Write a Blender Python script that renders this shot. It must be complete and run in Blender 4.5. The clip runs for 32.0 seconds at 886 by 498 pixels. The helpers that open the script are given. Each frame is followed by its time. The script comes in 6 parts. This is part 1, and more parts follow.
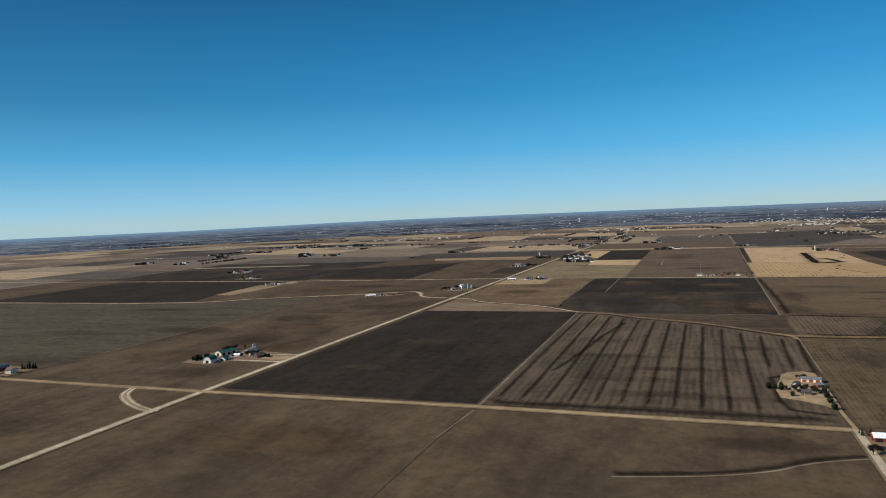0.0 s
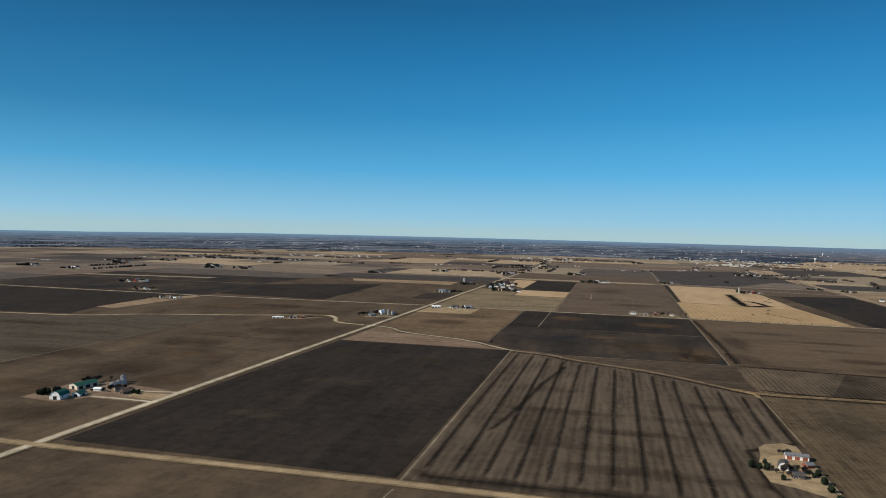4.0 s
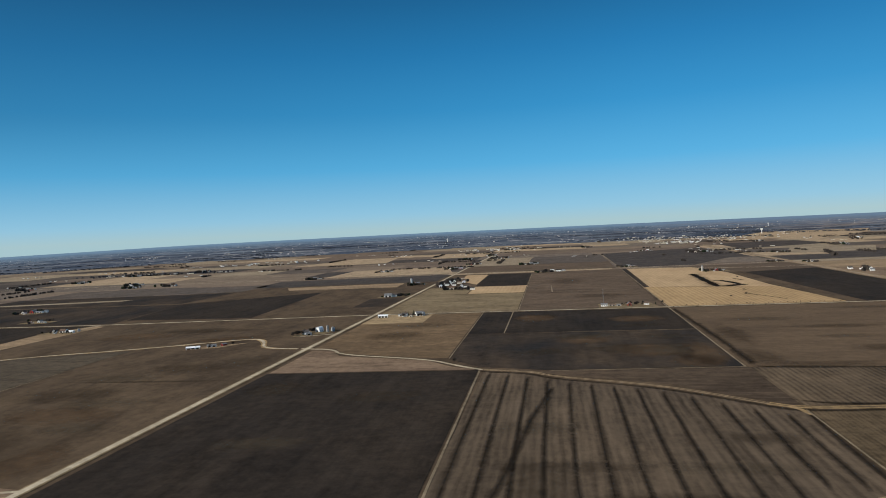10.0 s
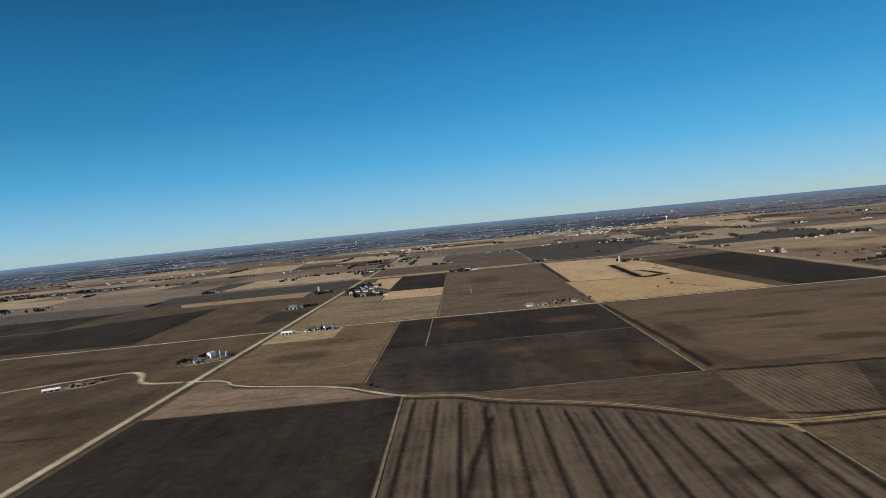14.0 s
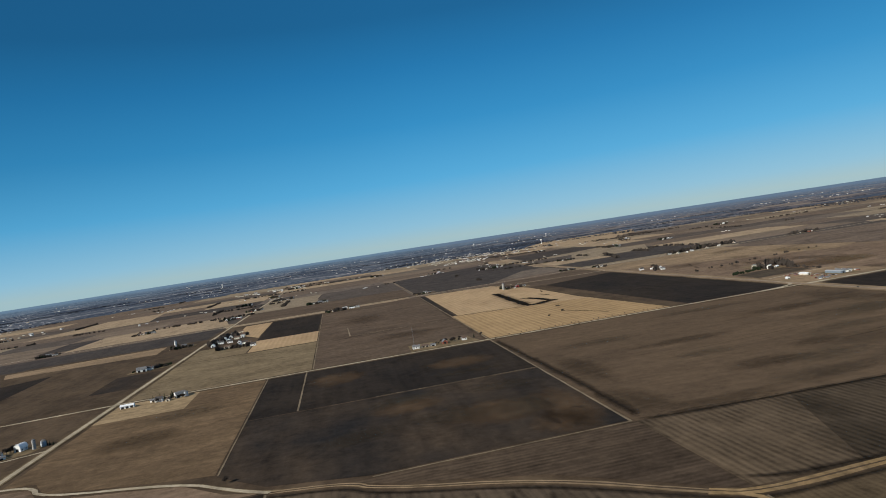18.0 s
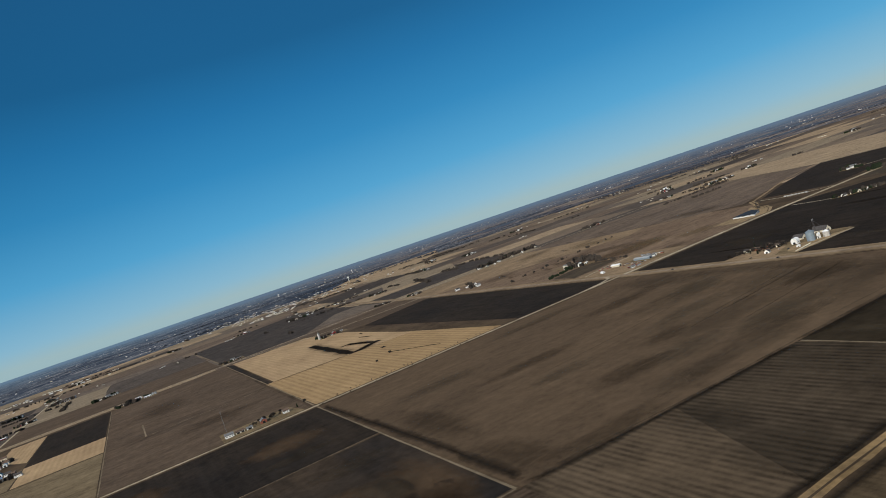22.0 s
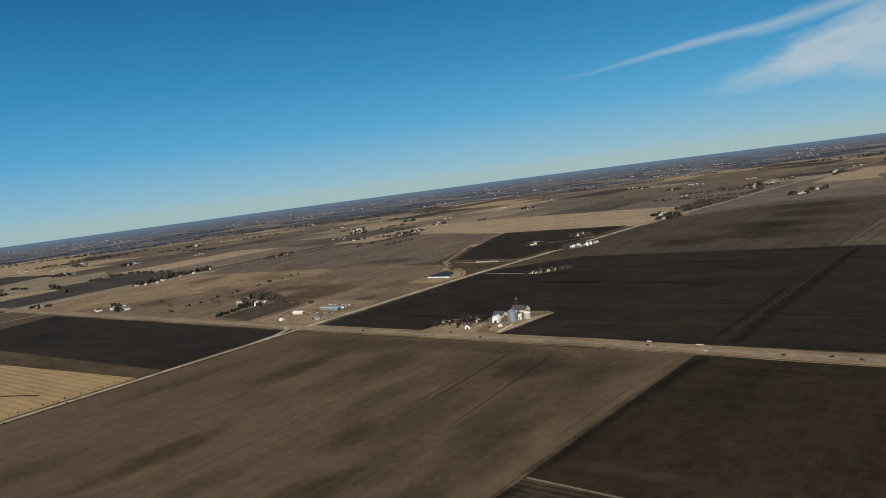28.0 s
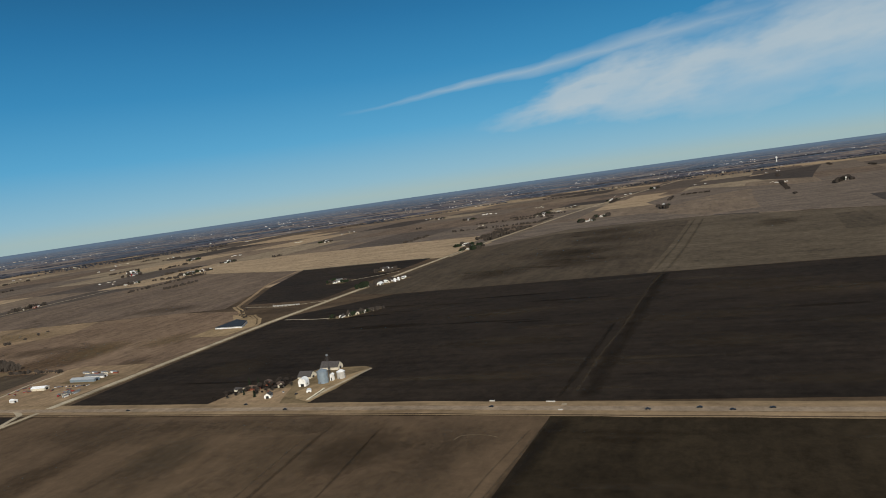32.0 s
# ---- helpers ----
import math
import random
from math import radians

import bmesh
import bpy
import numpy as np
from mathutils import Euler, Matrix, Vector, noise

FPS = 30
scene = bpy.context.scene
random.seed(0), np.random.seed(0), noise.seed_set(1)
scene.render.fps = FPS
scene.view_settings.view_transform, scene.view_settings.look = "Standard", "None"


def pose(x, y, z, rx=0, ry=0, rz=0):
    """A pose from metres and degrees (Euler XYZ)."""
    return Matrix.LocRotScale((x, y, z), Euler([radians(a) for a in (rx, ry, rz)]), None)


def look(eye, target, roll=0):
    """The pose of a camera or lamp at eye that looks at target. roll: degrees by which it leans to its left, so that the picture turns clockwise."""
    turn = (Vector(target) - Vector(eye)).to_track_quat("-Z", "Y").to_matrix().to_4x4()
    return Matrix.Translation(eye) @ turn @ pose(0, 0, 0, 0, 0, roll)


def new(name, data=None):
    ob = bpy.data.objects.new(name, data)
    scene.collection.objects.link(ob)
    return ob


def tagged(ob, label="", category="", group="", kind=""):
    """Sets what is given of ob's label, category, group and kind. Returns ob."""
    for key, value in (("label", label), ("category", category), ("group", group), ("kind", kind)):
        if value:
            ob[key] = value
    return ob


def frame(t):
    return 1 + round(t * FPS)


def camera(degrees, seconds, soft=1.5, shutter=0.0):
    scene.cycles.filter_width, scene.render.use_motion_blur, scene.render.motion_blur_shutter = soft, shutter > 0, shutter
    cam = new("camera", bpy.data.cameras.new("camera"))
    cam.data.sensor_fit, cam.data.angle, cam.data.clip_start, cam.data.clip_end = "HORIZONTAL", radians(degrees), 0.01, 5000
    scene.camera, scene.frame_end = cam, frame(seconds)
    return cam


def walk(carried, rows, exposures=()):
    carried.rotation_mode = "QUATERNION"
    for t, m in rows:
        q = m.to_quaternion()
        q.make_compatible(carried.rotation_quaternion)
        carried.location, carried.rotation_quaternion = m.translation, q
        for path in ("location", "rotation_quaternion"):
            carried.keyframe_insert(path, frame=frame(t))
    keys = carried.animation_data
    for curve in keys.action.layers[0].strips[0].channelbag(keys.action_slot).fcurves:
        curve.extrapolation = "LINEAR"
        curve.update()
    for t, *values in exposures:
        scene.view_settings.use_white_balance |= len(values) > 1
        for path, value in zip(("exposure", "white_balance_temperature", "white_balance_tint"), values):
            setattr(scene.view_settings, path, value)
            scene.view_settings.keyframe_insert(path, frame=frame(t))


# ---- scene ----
cam = camera(65.4, 32.0, soft=0.95)

# seconds, place (m), heading clockwise from north, pitch and roll (degrees)
FLIGHT = [
    (0, -1.0, -0.6, 184.8, -20.36, -3.02, -2.32),
    (0.5, -8.5, 16.1, 184.3, -19.34, -2.65, -1.05),
    (1, -15.9, 32.8, 183.9, -18.07, -2.27, -0.97),
    (1.5, -23.0, 49.6, 183.8, -17.34, -2.00, -0.42),
    (2, -29.9, 66.5, 183.7, -17.07, -1.49, 1.69),
    (2.5, -36.5, 83.5, 183.6, -16.57, -1.52, 2.19),
    (3, -43.0, 100.6, 183.4, -15.42, -1.83, 2.16),
    (3.5, -49.2, 117.9, 183.4, -14.35, -1.37, 1.90),
    (5.5, -71.6, 188.2, 184.1, -12.63, -1.77, 1.21),
    (6, -76.3, 205.4, 184.3, -12.22, -1.76, 3.47),
    (6.5, -80.8, 222.5, 184.4, -11.65, -2.17, 3.81),
    (7, -85.1, 239.4, 184.5, -11.34, -2.08, 2.71),
    (7.5, -89.1, 256.1, 184.4, -10.87, -2.02, 2.21),
    (8, -93.0, 272.7, 184.2, -10.67, -2.39, 0.50),
    (8.5, -96.8, 289.4, 184.1, -10.84, -1.97, 0.61),
    (9, -100.5, 306.0, 184.2, -10.22, -1.77, -0.85),
    (9.5, -103.9, 322.8, 184.4, -9.39, -2.23, -2.89),
    (10, -107.2, 339.9, 184.9, -8.87, -1.83, -2.71),
    (10.5, -110.6, 357.1, 185.3, -8.07, -1.79, -3.34),
    (11, -113.8, 374.5, 185.6, -7.62, -2.08, -4.46),
    (11.5, -117.0, 392.1, 185.5, -6.69, -2.13, -4.34),
    (12, -119.9, 409.7, 185.5, -5.84, -2.06, -3.37),
    (12.5, -122.4, 427.3, 185.2, -4.13, -1.67, -2.46),
    (13, -124.5, 444.9, 184.7, -2.69, -1.70, -3.60),
    (13.5, -126.3, 462.6, 184.1, -2.19, -1.53, -2.97),
    (14, -127.6, 480.5, 183.7, -1.36, -2.33, -5.40),
    (14.5, -128.5, 498.5, 183.4, -0.47, -2.33, -6.55),
    (16.5, -126.6, 573.0, 185.2, 4.72, -1.32, -6.48),
    (17, -124.7, 590.8, 185.7, 5.95, -0.87, -6.98),
    (17.5, -122.6, 608.3, 186.5, 7.49, -0.67, -7.29),
    (18, -120.2, 625.9, 187.6, 9.10, -0.97, -8.57),
    (18.5, -117.5, 643.5, 188.8, 10.18, -1.10, -10.19),
    (19, -115.0, 661.1, 189.4, 11.28, -1.23, -13.02),
    (19.5, -112.0, 678.6, 190.0, 13.18, -0.72, -14.04),
    (20, -108.6, 696.4, 190.7, 16.07, -1.89, -17.59),
    (20.5, -104.4, 714.4, 191.3, 18.28, -2.21, -19.19),
    (21, -99.3, 732.5, 192.2, 20.52, -2.07, -19.02),
    (21.5, -93.3, 750.5, 193.2, 22.97, -2.00, -18.87),
    (22, -86.4, 768.2, 194.3, 25.52, -1.84, -18.51),
    (22.5, -78.8, 785.5, 195.6, 28.46, -1.95, -18.16),
    (23, -70.2, 802.2, 196.8, 31.12, -2.28, -18.23),
    (23.5, -60.9, 818.2, 197.8, 33.52, -3.11, -17.56),
    (24, -50.7, 833.6, 198.9, 35.90, -3.91, -17.10),
    (24.5, -39.6, 848.4, 199.6, 38.47, -4.11, -16.19),
    (25, -27.9, 862.8, 200.1, 40.96, -4.43, -13.67),
    (25.5, -15.7, 876.8, 200.7, 43.26, -4.92, -11.80),
    (26, -2.8, 890.3, 201.1, 45.23, -4.97, -10.20),
    (26.5, 10.6, 903.7, 201.4, 47.14, -5.08, -9.20),
    (28.5, 67.5, 955.5, 199.9, 52.27, -5.78, -8.03),
    (29, 82.5, 967.8, 199.6, 53.32, -5.92, -10.54),
    (29.5, 97.6, 979.7, 199.3, 54.85, -6.01, -12.72),
    (30, 112.8, 991.5, 199.2, 57.59, -6.19, -12.16),
    (30.5, 128.1, 1003.1, 199.0, 61.22, -6.29, -10.78),
    (31, 143.6, 1014.3, 199.3, 64.24, -6.28, -10.04),
    (31.5, 159.1, 1025.4, 199.5, 66.54, -5.77, -9.03),
    (32, 174.7, 1036.5, 199.8, 68.21, -5.19, -7.88),
]


def heading(x, y, z, yaw, pitch, roll):
    a, p = radians(yaw), radians(pitch)
    ahead = Vector((math.sin(a) * math.cos(p), math.cos(a) * math.cos(p), math.sin(p)))
    return look((x, y, z), Vector((x, y, z)) + 100 * ahead, roll)


walk(cam, [(t, heading(*row)) for t, *row in FLIGHT], [(0, 0.30, 6500, 10), (4, 0.23, 6500, 10), (9, 0.22, 6500, 10), (17, 0.13, 6500, 10), (22, -0.05, 6500, 10), (26, -0.12, 6600, 10), (29, -0.02, 6750, 10), (32, -0.08, 6800, 10)])

# ---------------------------------------------------------------- light
SUN_AZ, SUN_EL = 238.0, 30.0          # degrees clockwise from north, above the horizon
sun = new("sun", bpy.data.lights.new("sun", "SUN"))
sun.data.energy, sun.data.angle, sun.data.color = 4.6, radians(0.5), (0.985, 0.945, 0.855)
sun.matrix_world = look((0, 0, 0), (-math.sin(radians(SUN_AZ)) * math.cos(radians(SUN_EL)),
                                    -math.cos(radians(SUN_AZ)) * math.cos(radians(SUN_EL)),
                                    -math.sin(radians(SUN_EL))))


class Nodes:
    """Short way to lay and link shader nodes."""

    def __init__(self, tree):
        self.tree = tree
        tree.nodes.clear()

    def add(self, kind, values=None, links=None):
        node = self.tree.nodes.new(kind)
        for key, value in (values or {}).items():
            node.inputs[key].default_value = value
        for key, value in (links or {}).items():
            self.tree.links.new(value, node.inputs[key])
        return node

    def math(self, op, a, b=0.0, c=0.0):
        node = self.tree.nodes.new("ShaderNodeMath")
        node.operation = op
        for n, v in enumerate((a, b, c)):
            if isinstance(v, (int, float)):
                node.inputs[n].default_value = v
            else:
                self.tree.links.new(v, node.inputs[n])
        return node.outputs[0]

    def ramp(self, source, low, high, a=0.0, b=1.0):
        node = self.add("ShaderNodeMapRange", {1: low, 2: high, 3: a, 4: b}, {0: source})
        return node.outputs[0]

    def mix(self, factor, a, b, how="MIX"):
        node = self.tree.nodes.new("ShaderNodeMix")
        node.data_type, node.blend_type = "RGBA", how
        for key, v in ((0, factor), (6, a), (7, b)):
            if isinstance(v, (int, float)):
                node.inputs[key].default_value = v
            elif isinstance(v, tuple):
                node.inputs[key].default_value = (*v, 1.0) if len(v) == 3 else v
            else:
                self.tree.links.new(v, node.inputs[key])
        return node.outputs[2]

    def noise(self, vector, scale, detail=3.0, rough=0.55, stretch=(1, 1, 1)):
        at = self.add("ShaderNodeMapping", {"Scale": stretch}, {"Vector": vector})
        return self.add("ShaderNodeTexNoise", {"Scale": scale, "Detail": detail, "Roughness": rough},
                        {"Vector": at.outputs[0]}).outputs["Fac"]

    def plan(self):
        """Plan coordinates in kilometres."""
        node = self.add("ShaderNodeUVMap")
        node.uv_map = "plan"
        return node.outputs[0]

    def scaled(self, vector, by):
        node = self.add("ShaderNodeVectorMath", {1: by}, {0: vector})
        node.operation = "MULTIPLY"
        return node.outputs[0]

    def waves(self, vector, values, across="X", profile="SIN"):
        node = self.add("ShaderNodeTexWave", values, {"Vector": vector})
        node.bands_direction, node.wave_profile = across, profile
        return node.outputs["Fac"]


world = bpy.data.worlds.new("sky")
world.use_nodes = True
scene.world = world
n = Nodes(world.node_tree)
sky = n.add("ShaderNodeTexSky")
sky.sky_type, sky.sun_disc = "NISHITA", False
sky.sun_elevation, sky.sun_rotation = radians(SUN_EL), radians(SUN_AZ)
sky.altitude, sky.air_density, sky.dust_density, sky.ozone_density = 300.0, 1.0, 0.2, 2.0
# a clear winter sky: pale at the horizon, deep blue overhead; heights in degrees
toward = n.add("ShaderNodeTexCoord").outputs["Generated"]
xyz = n.add("ShaderNodeSeparateXYZ", links={0: toward})
azim = n.math("MULTIPLY", n.math("ARCTAN2", xyz.outputs[0], xyz.outputs[1]), 57.3)
high = n.math("MULTIPLY", n.math("ARCSINE", xyz.outputs[2]), 57.3)
steps = n.add("ShaderNodeValToRGB", links={0: n.ramp(high, 0.0, 90.0)})
tones = [(0.0, (3.1, 4.75, 5.3)), (1.2, (2.15, 4.6, 6.35)), (5.0, (0.62, 3.55, 6.4)), (9.5, (0.17, 2.42, 5.15)), (14.0, (0.05, 1.66, 3.95)), (18.0, (0.02, 1.1, 2.75)), (27.0, (0.06, 0.95, 2.4)), (46.0, (0.9, 1.5, 2.4)), (90.0, (0.9, 1.35, 2.1))]
while len(steps.color_ramp.elements) < len(tones):
    steps.color_ramp.elements.new(0.5)
for element, (up, tone) in zip(steps.color_ramp.elements, tones):
    element.position = up / 90.0
for element, (up, tone) in zip(steps.color_ramp.elements, tones):
    element.color = (*(v / 10 for v in tone), 1.0)
clear = n.scaled(steps.outputs[0], (10.0, 10.0, 10.0))
# the sky is deepest at right angles to the sun
deep = n.math("MULTIPLY_ADD", n.ramp(high, 1.0, 9.0), n.ramp(azim, -60.0, 8.0, -0.38, 0.0), 1.0)
clear = n.mix(1.0, clear, n.add("ShaderNodeCombineXYZ", links={0: deep, 1: deep, 2: deep}).outputs[0], "MULTIPLY")
blue = n.mix(0.07, clear, sky.outputs[0])
# high thin cloud in the east
flow = n.add("ShaderNodeCombineXYZ", links={0: azim, 1: n.math("SUBTRACT", high, n.math("MULTIPLY", azim, 0.11))}).outputs[0]
wisp = n.noise(flow, 1.0, 3.0, 0.5, (0.10, 0.42, 1))
fine = n.noise(flow, 1.0, 5.0, 0.55, (0.2, 0.6, 1))
lift = n.math("SUBTRACT", high, n.math("MULTIPLY_ADD", n.math("SUBTRACT", azim, 75.0), 0.085, 5.0))
lift = n.math("ADD", lift, n.ramp(wisp, 0.3, 0.7, 0.8, -0.8))
lump = n.noise(flow, 1.0, 4.0, 0.6, (0.13, 0.34, 1))
lift = n.math("ADD", lift, n.ramp(lump, 0.3, 0.7, 1.1, -1.1))
spread = n.ramp(azim, 72.0, 95.0, 0.8, 5.0)
bank = n.math("MULTIPLY", n.ramp(n.math("DIVIDE", n.math("ABSOLUTE", lift), spread), 0.15, 1.0, 0.84, 0.0),
              n.math("MULTIPLY", n.ramp(azim, 72.0, 79.0), n.ramp(azim, 150.0, 110.0)))
bank = n.math("MULTIPLY", bank, n.math("MULTIPLY", n.ramp(fine, 0.3, 0.62, 0.84, 0.97), n.ramp(lump, 0.3, 0.5, 0.7, 1.0)))
line = n.math("SUBTRACT", high, n.math("MULTIPLY_ADD", n.math("SUBTRACT", azim, 64.0), 0.085, 7.1))
line = n.math("ADD", line, n.ramp(wisp, 0.3, 0.7, 0.35, -0.35))
width = n.ramp(azim, 62.0, 90.0, 0.15, 0.9)
trail = n.math("MULTIPLY", n.ramp(n.math("DIVIDE", n.math("ABSOLUTE", line), width), 0.0, 1.0, 0.5, 0.0),
               n.math("MULTIPLY", n.ramp(azim, 61.0, 72.0), n.ramp(azim, 104.0, 88.0)))
cover = n.math("MINIMUM", n.math("MAXIMUM", n.math("MAXIMUM", bank, trail), 0.0), 1.0)
colour = n.mix(cover, blue, (4.9, 5.8, 6.4))
back = n.add("ShaderNodeBackground", {"Strength": 0.1}, {"Color": colour})
n.add("ShaderNodeOutputWorld", links={"Surface": back.outputs[0]})

# ---------------------------------------------------------------- materials
def material(name, rough=0.9, metal=0.0):
    m = bpy.data.materials.new(name)
    m.use_nodes = True
    n = Nodes(m.node_tree)
    shader = n.add("ShaderNodeBsdfPrincipled", {"Roughness": rough, "Metallic": metal})
    shader.inputs["Specular IOR Level"].default_value = 0.15 if not metal else 0.5
    n.add("ShaderNodeOutputMaterial", links={"Surface": shader.outputs[0]})
    return m, n, shader


EARTH = (1.0, 1.01, 1.055)               # the slightly cool cast of the soils here


def soil(name, colour, other, patch=0.35, rows=0.0, row_width=6.0, ew=False, streak=0.25, blotch=140.0, fullest=0.0, ragged_by=0.22, grain=0.5, mids=0.26, wobble=2.6):
    """A field: two tones in large soft patches, streaks along the working direction, and crop rows."""
    m, n, shader = material(name, 0.95)
    shader.inputs["Specular IOR Level"].default_value = 0.04
    colour, other = (tuple(v * k for v, k in zip(c, EARTH)) for c in (colour, other))
    metres = n.scaled(n.plan(), (1000, 1000, 0))
    big = n.noise(metres, 1.0 / blotch, 4.0, 0.6, (0.5, 1, 1) if ew else (1, 0.5, 1))
    small = n.noise(metres, 0.07, 7.0, 0.8)
    along = n.noise(metres, 0.09, 4.0, 0.65, (0.07, 1, 1) if ew else (1, 0.07, 1))
    mid = n.noise(metres, 0.022, 5.0, 0.66, (0.5, 1, 1) if ew else (1, 0.5, 1))
    c = n.mix(n.ramp(big, 0.5 - patch * 0.4, 0.5 + patch * 0.5), colour, other)
    light = n.math("ADD", n.ramp(along, 0.3, 0.7, 1 - streak * 0.6, 1 + streak * 0.6), n.ramp(small, 0.25, 0.75, -grain, grain))
    light = n.math("ADD", light, n.ramp(mid, 0.28, 0.72, -mids, mids))
    if rows:
        wave = n.waves(metres, {"Scale": 0.314 / row_width, "Distortion": wobble, "Detail": 2.0, "Detail Scale": 0.4}, "Y" if ew else "X")
        light = n.math("ADD", light, n.math("MULTIPLY", n.ramp(wave, 0.0, 1.0, -rows, rows), n.ramp(n.noise(metres, 0.03, 4.0, 0.7), 0.35, 0.65, 0.2, 1.5)))
    grey = n.add("ShaderNodeCombineXYZ", links={0: light, 1: light, 2: light}).outputs[0]
    n.tree.links.new(n.mix(1.0, c, grey, "MULTIPLY"), shader.inputs["Base Color"])
    level = n.add("ShaderNodeCombineXYZ", {0: 0.0, 1: 0.0, 2: 1.0}).outputs[0]
    bump = n.add("ShaderNodeBump", {"Strength": 0.5, "Distance": 0.6}, {"Height": small, "Normal": level}).outputs[0]
    n.tree.links.new(bump, shader.inputs["Normal"])
    if fullest:
        edge = n.add("ShaderNodeAttribute")
        edge.attribute_name = "edge"
        ragged = n.math("ADD", edge.outputs["Fac"], n.ramp(n.noise(metres, 0.12, 4.0, 0.7), 0.25, 0.75, -ragged_by, ragged_by))
        n.tree.links.new(n.ramp(ragged, 0.05, 1.05, 0.0, fullest), shader.inputs["Alpha"])
    return m


